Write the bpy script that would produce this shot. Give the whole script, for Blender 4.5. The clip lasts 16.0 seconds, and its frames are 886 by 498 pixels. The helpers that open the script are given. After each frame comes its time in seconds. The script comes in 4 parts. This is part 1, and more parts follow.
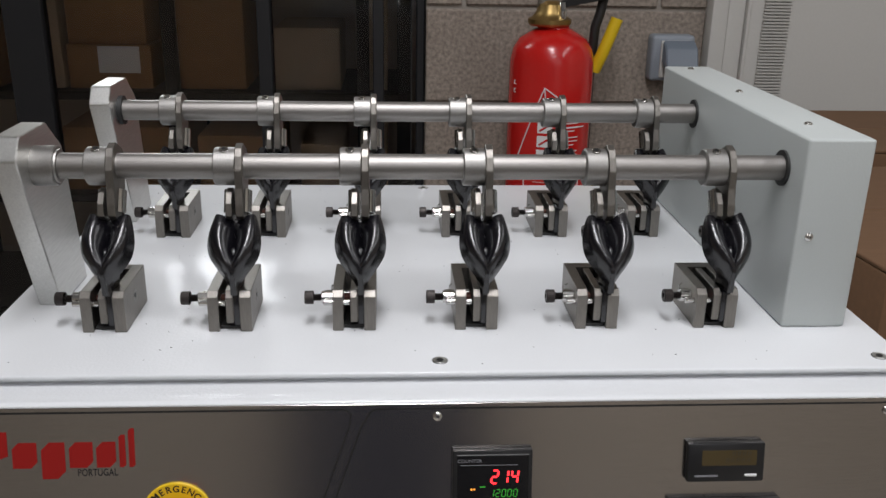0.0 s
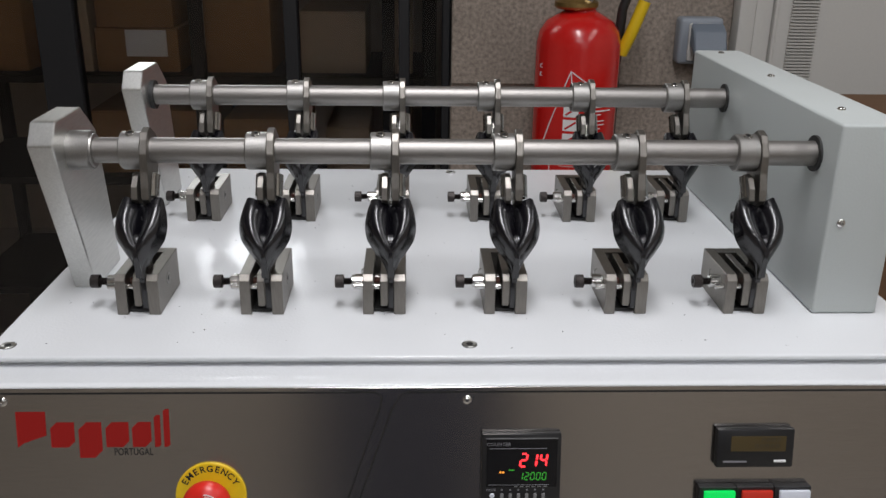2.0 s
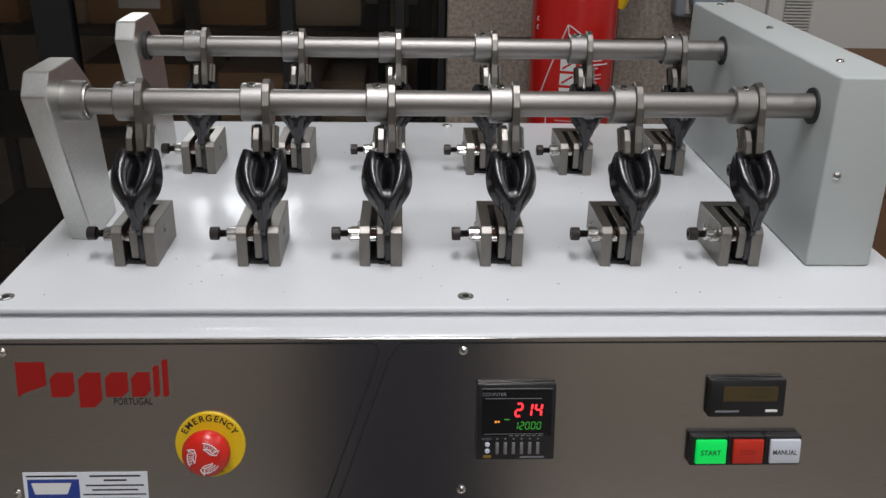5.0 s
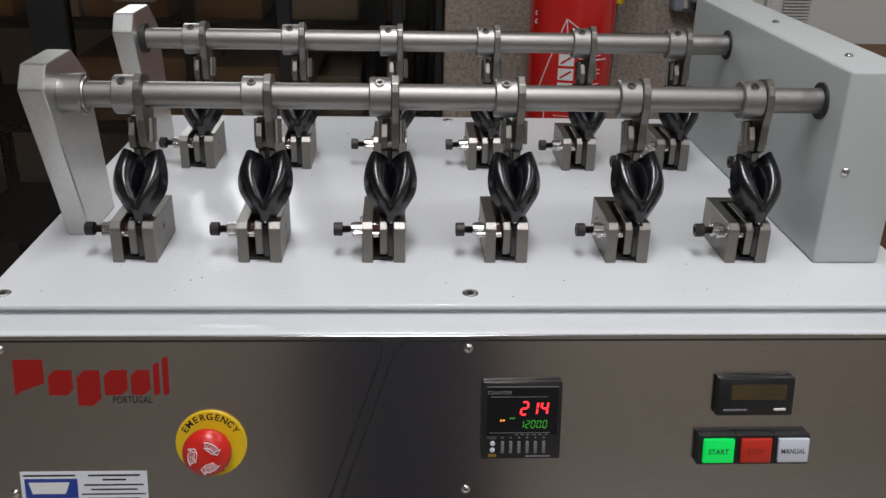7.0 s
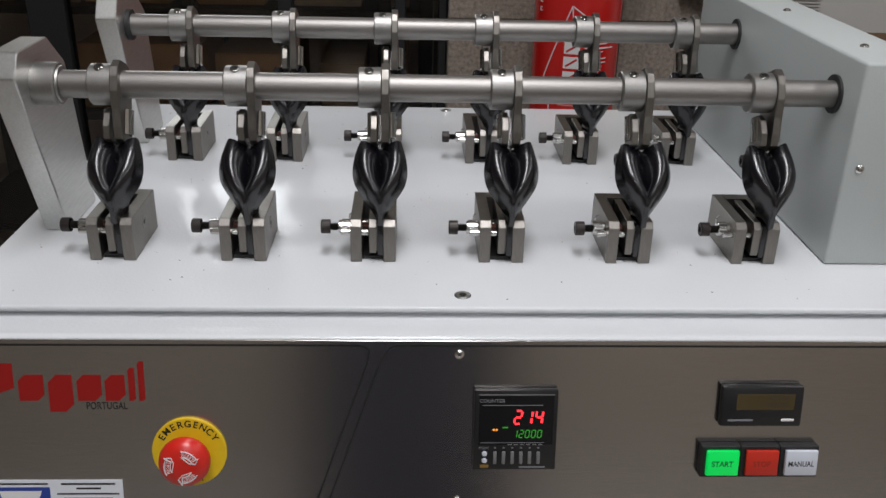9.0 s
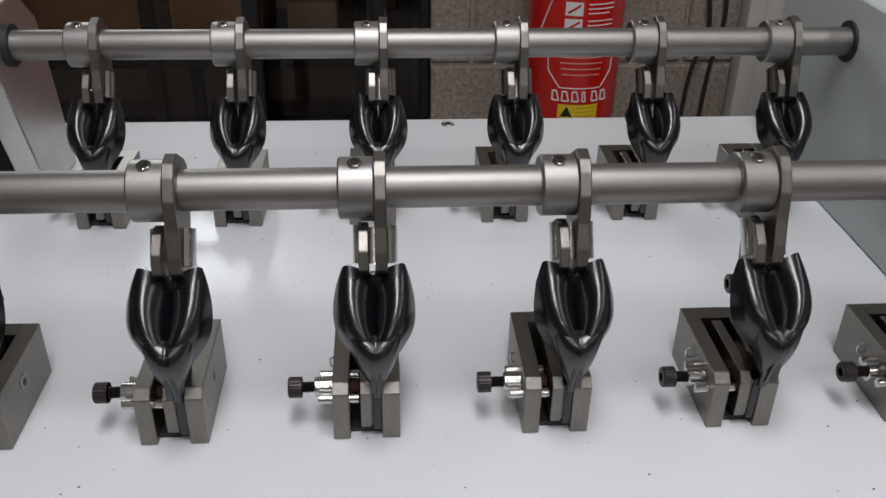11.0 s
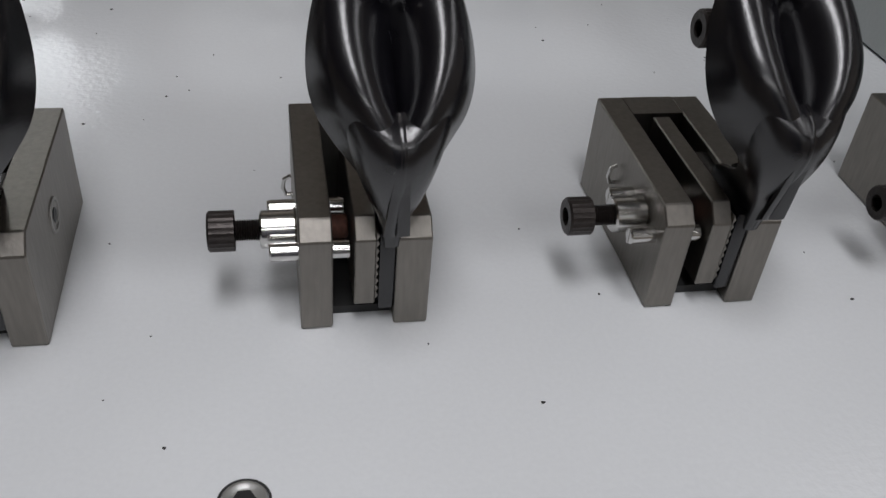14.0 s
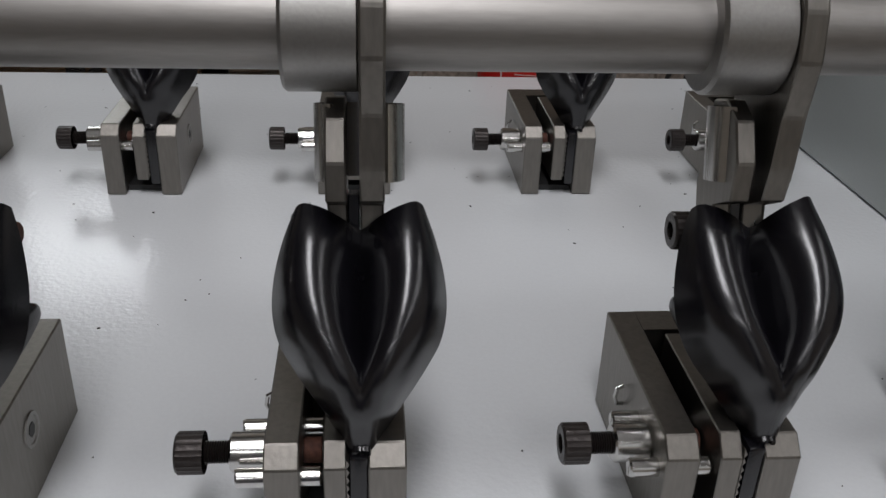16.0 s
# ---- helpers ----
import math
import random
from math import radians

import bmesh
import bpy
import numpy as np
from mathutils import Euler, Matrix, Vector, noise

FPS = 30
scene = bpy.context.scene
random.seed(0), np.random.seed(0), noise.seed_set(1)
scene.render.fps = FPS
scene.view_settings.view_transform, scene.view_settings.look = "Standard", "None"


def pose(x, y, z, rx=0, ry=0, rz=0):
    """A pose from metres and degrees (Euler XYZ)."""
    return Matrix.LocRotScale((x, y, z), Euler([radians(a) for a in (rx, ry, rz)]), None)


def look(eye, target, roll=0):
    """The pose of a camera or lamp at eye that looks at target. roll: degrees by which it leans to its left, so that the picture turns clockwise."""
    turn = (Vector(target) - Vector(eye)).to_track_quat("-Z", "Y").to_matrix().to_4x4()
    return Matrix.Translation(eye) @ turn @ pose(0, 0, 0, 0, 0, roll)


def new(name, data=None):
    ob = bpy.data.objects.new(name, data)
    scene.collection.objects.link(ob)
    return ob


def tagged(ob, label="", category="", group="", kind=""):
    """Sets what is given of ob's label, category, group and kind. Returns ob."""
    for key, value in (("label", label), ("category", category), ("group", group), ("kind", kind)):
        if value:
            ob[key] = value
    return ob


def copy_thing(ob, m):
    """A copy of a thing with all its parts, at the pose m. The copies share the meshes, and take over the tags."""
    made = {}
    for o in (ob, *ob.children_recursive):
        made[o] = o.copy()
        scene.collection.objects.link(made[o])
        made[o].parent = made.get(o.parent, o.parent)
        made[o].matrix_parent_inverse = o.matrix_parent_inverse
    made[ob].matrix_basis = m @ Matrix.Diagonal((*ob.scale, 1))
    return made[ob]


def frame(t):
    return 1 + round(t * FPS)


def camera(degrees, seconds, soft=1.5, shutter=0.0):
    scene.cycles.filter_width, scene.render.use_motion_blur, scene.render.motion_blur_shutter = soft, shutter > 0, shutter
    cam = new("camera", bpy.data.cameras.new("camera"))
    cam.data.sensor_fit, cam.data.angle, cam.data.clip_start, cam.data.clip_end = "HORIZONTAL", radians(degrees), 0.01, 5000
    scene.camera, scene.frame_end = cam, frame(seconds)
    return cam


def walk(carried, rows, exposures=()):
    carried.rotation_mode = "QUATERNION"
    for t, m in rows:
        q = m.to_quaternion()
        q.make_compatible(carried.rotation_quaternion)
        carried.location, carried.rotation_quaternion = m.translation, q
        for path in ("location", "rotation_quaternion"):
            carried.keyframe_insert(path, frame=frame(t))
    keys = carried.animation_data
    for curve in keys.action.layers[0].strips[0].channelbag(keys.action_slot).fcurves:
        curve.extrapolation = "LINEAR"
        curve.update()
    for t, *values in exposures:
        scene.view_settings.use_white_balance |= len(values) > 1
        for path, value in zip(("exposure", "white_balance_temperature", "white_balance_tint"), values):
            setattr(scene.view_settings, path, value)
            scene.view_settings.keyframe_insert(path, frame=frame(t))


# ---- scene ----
cam = camera(52.6, 16.0)
PATH = [
    (0, (-0.0409, -0.5126, 1.2378), (0.0625, 1.1282, 0.6501), 1.07),
    (0.5, (-0.0439, -0.5137, 1.2375), (0.0331, 1.1211, 0.6286), 0.81),
    (1, (-0.0439, -0.5154, 1.2391), (0.0188, 1.1173, 0.6229), 0.57),
    (1.5, (-0.0438, -0.5168, 1.2418), (0.0138, 1.114, 0.6223), 0.71),
    (2, (-0.0453, -0.5147, 1.2394), (0.0138, 1.117, 0.6207), 0.79),
    (2.5, (-0.0449, -0.5119, 1.2375), (0.0164, 1.0984, 0.5644), 0.99),
    (3, (-0.0478, -0.5151, 1.2376), (0.0228, 1.0875, 0.5484), 1.09),
    (3.5, (-0.0462, -0.5163, 1.238), (0.0152, 1.0852, 0.5449), 0.92),
    (4, (-0.045, -0.5167, 1.2379), (0.0166, 1.0845, 0.544), 0.77),
    (6.5, (-0.0501, -0.5138, 1.236), (0.0292, 1.0816, 0.531), 1.42),
    (7, (-0.0515, -0.509, 1.2349), (0.0276, 1.0858, 0.5289), 1.25),
    (7.5, (-0.0511, -0.505, 1.2353), (0.026, 1.0888, 0.5255), 1.43),
    (8, (-0.0478, -0.4989, 1.2337), (0.0333, 1.0938, 0.523), 1.29),
    (8.2, (-0.0542, -0.4954, 1.234), (0.049, 1.0945, 0.5185), 1.5),
    (10.3, (-0.0154, -0.3647, 1.225), (-0.0273, 1.1977, 0.4456), 1.06),
    (10.5, (-0.0336, -0.3262, 1.231), (-0.0175, 1.2221, 0.4239), 0.71),
    (11, (-0.0536, -0.2749, 1.2497), (0.0546, 1.2275, 0.3671), 0.99),
    (11.5, (-0.0497, -0.2686, 1.2595), (0.0579, 1.2138, 0.3435), 1.0),
    (12, (-0.0422, -0.2623, 1.261), (0.0399, 1.2143, 0.3321), 0.92),
    (12.5, (-0.043, -0.2603, 1.2576), (0.039, 1.2106, 0.3212), 0.46),
    (13, (-0.0374, -0.2403, 1.2321), (0.1017, 1.2209, 0.287), 2.29),
    (13.5, (-0.0246, -0.1815, 1.1619), (0.2546, 1.1787, 0.1032), 6.8),
    (14, (-0.0042, -0.1394, 1.131), (0.3133, 1.2026, 0.0608), 5.47),
    (14.5, (0.0082, -0.1324, 1.1268), (0.245, 1.2758, 0.1223), 4.11),
    (15, (0.005, -0.1276, 1.122), (0.2373, 1.296, 0.1393), 4.63),
    (15.5, (0.0088, -0.1256, 1.1237), (0.2911, 1.3369, 0.2121), 4.4),
    (16, (0.0195, -0.1302, 1.1349), (0.1673, 1.4278, 0.3402), 2.11),
]
EXPOSURES = [(0, -0.25), (8.2, -0.4), (10.5, -0.45), (11, -0.52), (13, -0.62), (14, -0.88), (14.5, -0.92), (16, -0.86)]
walk(cam, [(t, look(eye, target, roll)) for t, eye, target, roll in PATH], EXPOSURES)

# ---- light and room tone ----
world = bpy.data.worlds.new("world")
scene.world = world
world.use_nodes = True
bg = world.node_tree.nodes["Background"]
bg.inputs[0].default_value, bg.inputs[1].default_value = (0.9, 0.95, 1.0, 1), 0.03

WALL_Y = 1.30
U = 0.000873           # metres for one unit of the machine's drawing
DECK = 1.0             # height of the machine's top plate
PITCH, ROWGAP = 87.5, 205.5
REAR_X = 1.7           # how far the rear row sits to the right
SHAFT_Y, SHAFT_Z, SHAFT_GAP = 35.6, 111.8, 203.0


def area(name, x, y, z, sx, sy, power, target, colour=(1, 1, 1)):
    lamp = bpy.data.lights.new(name, "AREA")
    lamp.shape, lamp.size, lamp.size_y, lamp.energy, lamp.color = "RECTANGLE", sx, sy, power, colour
    ob = new(name, lamp)
    ob.matrix_world = pose(x, y, z) if target[:2] == (x, y) else look((x, y, z), target)
    return ob


area("ceiling_lamp", -0.04, -0.50, 2.66, 0.32, 1.25, 32, (-0.04, -0.50, 0), (0.97, 0.965, 1.0))
area("ceiling_lamp", 1.45, -0.75, 2.66, 0.30, 2.6, 17, (1.45, -0.75, 0), (0.97, 0.965, 1.0))
# this one is added, unseen, to brighten what the front panel mirrors
area("ceiling_lamp", 0.0, -2.2, 2.66, 1.25, 0.20, 18, (0.0, -2.2, 0), (0.97, 0.965, 1.0))
area("transom_daylight", -0.51, WALL_Y + 0.02, 1.585, 0.30, 0.31, 3.2, (-0.4, 0.2, 1.1), (0.93, 0.97, 1.0))
# added fill for the faces turned to the front; no window stands there
area("front_fill", 0.5, -2.6, 1.9, 1.6, 0.9, 3, (0, 0.2, 1.0), (0.86, 0.93, 1.0))


# ---- materials ----
def mat(name, colour, rough=0.5, metal=0.0, grain=0.0, scale=200.0, bump=0.0, blotch=0.0, blotch_scale=6.0, coat=0.0,
        stretch=(1, 1, 1), emit=None, strength=1.0, spec=0.5, rough_var=0.0, bump_scale=None):
    m = bpy.data.materials.new(name)
    m.use_nodes = True
    nt = m.node_tree
    b = nt.nodes["Principled BSDF"]
    b.inputs["Roughness"].default_value, b.inputs["Metallic"].default_value = rough, metal
    b.inputs["Coat Weight"].default_value, b.inputs["Specular IOR Level"].default_value = coat, spec
    b.inputs["Coat Roughness"].default_value = 0.06
    b.inputs["Base Color"].default_value = (*colour, 1)
    if emit:
        b.inputs["Emission Color"].default_value, b.inputs["Emission Strength"].default_value = (*emit, 1), strength
    if not (grain or bump or blotch or rough_var):
        return m
    tc, mp = nt.nodes.new("ShaderNodeTexCoord"), nt.nodes.new("ShaderNodeMapping")
    mp.inputs["Scale"].default_value = stretch
    nt.links.new(tc.outputs["Object"], mp.inputs[0])

    def noise_node(s, detail=4):
        n = nt.nodes.new("ShaderNodeTexNoise")
        n.inputs["Scale"].default_value, n.inputs["Detail"].default_value = s, detail
        nt.links.new(mp.outputs[0], n.inputs["Vector"])
        return n
    fine, wide = noise_node(scale), noise_node(blotch_scale, 3)

    def swing(node, amount):
        r = nt.nodes.new("ShaderNodeMapRange")
        r.inputs["From Min"].default_value, r.inputs["From Max"].default_value = 0.25, 0.75
        r.inputs["To Min"].default_value, r.inputs["To Max"].default_value = 1 - amount, 1 + amount
        nt.links.new(node.outputs["Fac"], r.inputs["Value"])
        return r
    a, c = swing(fine, grain), swing(wide, blotch)
    mul = nt.nodes.new("ShaderNodeMath")
    mul.operation = "MULTIPLY"
    nt.links.new(a.outputs[0], mul.inputs[0]), nt.links.new(c.outputs[0], mul.inputs[1])
    vm = nt.nodes.new("ShaderNodeVectorMath")
    vm.operation = "SCALE"
    vm.inputs[0].default_value = colour
    nt.links.new(mul.outputs[0], vm.inputs["Scale"])
    nt.links.new(vm.outputs[0], b.inputs["Base Color"])
    if rough_var:
        r = swing(wide, rough_var)
        r.inputs["To Min"].default_value, r.inputs["To Max"].default_value = rough * (1 - rough_var), rough * (1 + rough_var)
        nt.links.new(r.outputs[0], b.inputs["Roughness"])
    if bump:
        src = noise_node(bump_scale, 2) if bump_scale else fine
        bn = nt.nodes.new("ShaderNodeBump")
        bn.inputs["Strength"].default_value, bn.inputs["Distance"].default_value = bump, 0.001
        nt.links.new(src.outputs["Fac"], bn.inputs["Height"])
        nt.links.new(bn.outputs[0], b.inputs["Normal"])
        if coat:
            nt.links.new(bn.outputs[0], b.inputs["Coat Normal"])
    return m


PAINT = mat("grey_white_paint", (0.682, 0.697, 0.712), 0.45, 0, 0.02, 900, 0.16, 0.03, 8, bump_scale=520, rough_var=0.1, coat=0.4)
BOXPAINT = mat("light_grey_paint", (0.47, 0.50, 0.49), 0.4, 0, 0.02, 900, 0.12, 0.03, 9, bump_scale=600)
STEEL = mat("ground_steel", (0.235, 0.22, 0.20), 0.40, 1, 0.10, 900, 0.08, 0.10, 40, stretch=(1, 1, 0.15))
SHAFT = mat("turned_steel", (0.30, 0.285, 0.27), 0.47, 1, 0.06, 1500, 0.03, 0.08, 25, stretch=(0.15, 1, 1))
ALU = mat("brushed_aluminium", (0.62, 0.62, 0.60), 0.36, 1, 0.08, 700, 0.04, 0.06, 20, stretch=(1, 0.1, 1))
COLLAR = mat("satin_steel", (0.33, 0.32, 0.305), 0.44, 1, 0.08, 1200, 0.03, 0.06, 60)
CHROME = mat("polished_steel", (0.60, 0.59, 0.57), 0.2, 1, 0.05, 900, 0.0, 0.06, 80)
BLACKSCREW = mat("blackened_steel", (0.036, 0.030, 0.028), 0.36, 0.6, 0.2, 900, 0.15, 0.1, 200)
RUST = mat("rusty_steel", (0.09, 0.034, 0.022), 0.75, 0.2, 0.35, 900, 0.3, 0.3, 300)
BRASS = mat("aged_brass", (0.38, 0.26, 0.10), 0.4, 1, 0.15, 500, 0.05, 0.1, 90)
DARK = mat("black_rubber_ring", (0.02, 0.02, 0.02), 0.6, 0, 0.1, 500)
RUBBER = mat("black_coated_leather", (0.0035, 0.0032, 0.005), 0.25, 0, 0.25, 2600, 0.04, 0.12, 90, bump_scale=1800, rough_var=0.12, spec=0.75)
FIBRE = mat("black_fibre", (0.02, 0.018, 0.018), 0.8)
PANEL = mat("satin_steel_panel", (0.53, 0.50, 0.475), 0.18, 1.0, 0.05, 1500, 0.03, 0.05, 6, stretch=(0.05, 1, 1))
INK = mat("black_print", (0.012, 0.012, 0.012), 0.5)
REDINK = mat("red_print", (0.30, 0.012, 0.010), 0.6, spec=0.2)
WHITEINK = mat("white_print", (0.75, 0.75, 0.75), 0.5)
GREYINK = mat("grey_print", (0.22, 0.22, 0.24), 0.5)
BLUEINK = mat("blue_print", (0.02, 0.05, 0.28), 0.5)
STICKER = mat("white_label", (0.72, 0.75, 0.80), 0.35, 0, 0.02, 300)
YELLOW = mat("yellow_plastic", (0.75, 0.52, 0.015), 0.35, 0, 0.03, 300)
REDPLASTIC = mat("red_plastic", (0.62, 0.02, 0.012), 0.3, 0, 0.03, 300, coat=0.2)
BLACKPLASTIC = mat("black_plastic", (0.012, 0.012, 0.013), 0.35, 0, 0.1, 800, 0.05)
GREYPLASTIC = mat("grey_plastic", (0.18, 0.18, 0.18), 0.45, 0, 0.05, 800)
LCD = mat("dark_amber_lcd", (0.07, 0.05, 0.02), 0.2)
GLOWRED = mat("red_digit", (0.2, 0.0, 0.0), 0.4, emit=(1.0, 0.03, 0.04), strength=3.2)
GLOWGREEN = mat("green_digit", (0.0, 0.1, 0.0), 0.4, emit=(0.10, 0.75, 0.08), strength=0.42)
GLOWAMBER = mat("amber_lamp", (0.2, 0.1, 0.0), 0.4, emit=(1.0, 0.35, 0.05), strength=1.5)
STARTLAMP = mat("lit_green_lens", (0.0, 0.5, 0.08), 0.3, emit=(0.0, 0.9, 0.12), strength=0.5)
STOPLAMP = mat("red_lens", (0.55, 0.03, 0.015), 0.3, 0, 0.03, 200)
MANLAMP = mat("white_lens", (0.62, 0.65, 0.72), 0.3, 0, 0.02, 200)
BLOCK = mat("concrete_block", (0.29, 0.245, 0.205), 0.9, 0, 0.42, 130, 1.0, 0.14, 7, bump_scale=150)
MORTAR = mat("mortar", (0.33, 0.30, 0.265), 0.95, 0, 0.1, 150, 0.4, 0.08, 10)
WALLPAINT = mat("cream_wall_paint", (0.52, 0.475, 0.415), 0.8, 0, 0.03, 120, 0.1, 0.04, 3)
TRIM = mat("white_trim", (0.58, 0.57, 0.54), 0.5, 0, 0.02, 200)
CEIL = mat("ceiling_paint", (0.27, 0.265, 0.25), 0.85, 0, 0.03, 40)
FLOORM = mat("grey_floor", (0.44, 0.42, 0.395), 0.6, 0, 0.1, 40, 0.1, 0.1, 3)
BENCHM = mat("laminate_bench", (0.40, 0.37, 0.32), 0.5, 0, 0.06, 60, stretch=(0.1, 1, 1))
EXTRED = mat("red_enamel", (0.55, 0.012, 0.010), 0.25, 0, 0.03, 150, 0.0, 0.04, 8, coat=0.4)
CARD = mat("cardboard", (0.30, 0.17, 0.075), 0.85, 0, 0.08, 160, 0.1, 0.08, 8, stretch=(0.2, 1, 1))
# the cardboard above with the machine's shade put into its brown
CARDSHADED = mat("shaded_cardboard", (0.13, 0.068, 0.032), 0.85, 0, 0.08, 160, 0.1, 0.08, 8, stretch=(0.2, 1, 1))
CARDPALE = mat("pale_cardboard", (0.36, 0.29, 0.21), 0.85, 0, 0.08, 160, 0.1, 0.08, 8)
DARKMETAL = mat("dark_frame", (0.012, 0.012, 0.014), 0.55, 0.1, 0.05, 200)
OUTGREY = mat("blue_grey_plastic", (0.27, 0.30, 0.34), 0.45, 0, 0.04, 300)
HOSE = mat("black_hose", (0.015, 0.015, 0.015), 0.5, 0, 0.1, 300)


def glass_mat(name, tint):
    m = bpy.data.materials.new(name)
    m.use_nodes = True
    b = m.node_tree.nodes["Principled BSDF"]
    b.inputs["Transmission Weight"].default_value, b.inputs["Roughness"].default_value = 1.0, 0.02
    b.inputs["Base Color"].default_value, b.inputs["IOR"].default_value = (*tint, 1), 1.36
    return m


SMOKED = glass_mat("smoked_glass", (0.70, 0.65, 0.61))


# ---- mesh helpers ----
def part(name, bm, material, parent=None, label="", unit=U, smooth=True, loc=None):
    """Links a bmesh, drawn in units of `unit` metres, as one mesh object under its parent."""
    bm.transform(Matrix.Diagonal((unit, unit, unit, 1)))
    bmesh.ops.recalc_face_normals(bm, faces=bm.faces)
    me = bpy.data.meshes.new(name)
    bm.to_mesh(me)
    bm.free()
    me.materials.append(material)
    if smooth:
        me.shade_smooth()
        me.set_sharp_from_angle(angle=radians(32))
    ob = new(name, me)
    ob.parent = parent
    if loc:
        ob.location = loc
    return tagged(ob, label)


def empty(name, loc, label, category, group="", kind=""):
    ob = new(name)
    ob.location = loc
    ob.empty_display_size = 0.02
    return tagged(ob, label, category, group, kind)


def box(bm, x0, x1, y0, y1, z0, z1, bevel=0.0, seg=2):
    m = Matrix.Translation(((x0 + x1) / 2, (y0 + y1) / 2, (z0 + z1) / 2)) @ Matrix.Diagonal((x1 - x0, y1 - y0, z1 - z0, 1))
    vs = bmesh.ops.create_cube(bm, size=1, matrix=m)["verts"]
    if bevel:
        es = list({e for v in vs for e in v.link_edges})
        bmesh.ops.bevel(bm, geom=es, offset=bevel, segments=seg, profile=0.5, affect="EDGES")
    return bm


def prism(bm, poly, a, b, axis="x", bevel=0.0):
    """Extrudes a polygon between a and b. axis x: points are (y, z); y: (x, z); z: (x, y)."""
    put = {"x": lambda p, h: (h, p[0], p[1]), "y": lambda p, h: (p[0], h, p[1]), "z": lambda p, h: (p[0], p[1], h)}[axis]
    lo, hi = [bm.verts.new(put(p, a)) for p in poly], [bm.verts.new(put(p, b)) for p in poly]
    n = len(poly)
    fs = [bm.faces.new(lo), bm.faces.new(hi)]
    fs += [bm.faces.new((lo[i], lo[(i + 1) % n], hi[(i + 1) % n], hi[i])) for i in range(n)]
    if bevel:
        es = list({e for f in fs for e in f.edges})
        bmesh.ops.bevel(bm, geom=es, offset=bevel, segments=1, affect="EDGES")
    return bm


def turned(bm, profile, origin=(0, 0, 0), axis="x", seg=24, closed=True):
    """Turns a profile of (along, radius) round an axis through origin."""
    rings = []
    for h, r in profile:
        ring = []
        for i in range(seg):
            c, s = math.cos(2 * math.pi * i / seg) * r, math.sin(2 * math.pi * i / seg) * r
            p = {"x": (h, c, s), "y": (c, h, s), "z": (c, s, h)}[axis]
            ring.append(bm.verts.new(Vector(origin) + Vector(p)))
        rings.append(ring)
    for a, b in zip(rings, rings[1:]):
        for i in range(seg):
            bm.faces.new((a[i], a[(i + 1) % seg], b[(i + 1) % seg], b[i]))
    if closed:
        for ring in (rings[0], rings[-1]):
            bm.faces.new(ring)
    return bm


def rod(bm, x0, x1, r, y=0.0, z=0.0, ch=0.4, axis="x", seg=24):
    o = {"x": (0, y, z), "y": (y, 0, z), "z": (y, z, 0)}[axis]
    return turned(bm, [(x0, r - ch), (x0 + ch, r), (x1 - ch, r), (x1, r - ch)], o, axis, seg)


def tube(bm, pts, r, seg=10):
    """A round bar along a line of points."""
    rings = []
    for i, p in enumerate(pts):
        d = (Vector(pts[min(i + 1, len(pts) - 1)]) - Vector(pts[max(i - 1, 0)])).normalized()
        a = d.orthogonal().normalized() if not rings else (prev - d * prev.dot(d)).normalized()
        prev = a
        b = d.cross(a)
        rings.append([bm.verts.new(Vector(p) + a * math.cos(2 * math.pi * k / seg) * r + b * math.sin(2 * math.pi * k / seg) * r) for k in range(seg)])
    for u, v in zip(rings, rings[1:]):
        for k in range(seg):
            bm.faces.new((u[k], u[(k + 1) % seg], v[(k + 1) % seg], v[k]))
    bm.faces.new(rings[0]), bm.faces.new(rings[-1])
    return bm


def socket_head(bm, x0, x1, r, hex_r, y, z, depth, facing):
    """A cap screw head along x with a hexagonal hole in its `facing` (-1 or 1) end."""
    end, other = (x0, x1) if facing < 0 else (x1, x0)
    turned(bm, [(other, r), (end - facing * 0.5, r), (end, r - 0.5), (end, hex_r)], (0, y, z), "x", 48, False)
    for v in bm.verts:      # knurling
        q = Vector((v.co.y - y, v.co.z - z))
        if q.length > r - 0.1 and round(math.atan2(q.y, q.x) / (2 * math.pi) * 48) % 2:
            v.co.y, v.co.z = y + q.x * 0.96, z + q.y * 0.96
    turned(bm, [(end, hex_r), (end - facing * depth, hex_r)], (0, y, z), "x", 6, False)
    cap = [bm.verts.new((end - facing * depth, y + hex_r * math.cos(k * math.pi / 3), z + hex_r * math.sin(k * math.pi / 3))) for k in range(6)]
    bm.faces.new(cap)
    return bm


def text(name, body, size, material, parent, at, turn=(90, 0, 0), align="LEFT", label="", extrude=0.00008, bold=0.0, width=1.0):
    """Raised print, as a mesh."""
    cu = bpy.data.curves.new(name, "FONT")
    cu.body, cu.size, cu.align_x, cu.extrude, cu.offset = body, size, align, extrude, bold
    cu.space_character = width
    tmp = new("print_tmp", cu)
    dep = bpy.context.evaluated_depsgraph_get()
    me = bpy.data.meshes.new_from_object(tmp.evaluated_get(dep))
    bpy.data.objects.remove(tmp)
    me.materials.clear()
    me.materials.append(material)
    ob = new(name, me)
    ob.parent = parent
    ob.matrix_local = pose(*at, *turn)
    return tagged(ob, label)


# ---- the room ----
def wall(name, x0, x1, y0, y1, z0, z1, material):
    return tagged(part(name, box(bmesh.new(), x0, x1, y0, y1, z0, z1), material, unit=1, smooth=False), kind="structure")


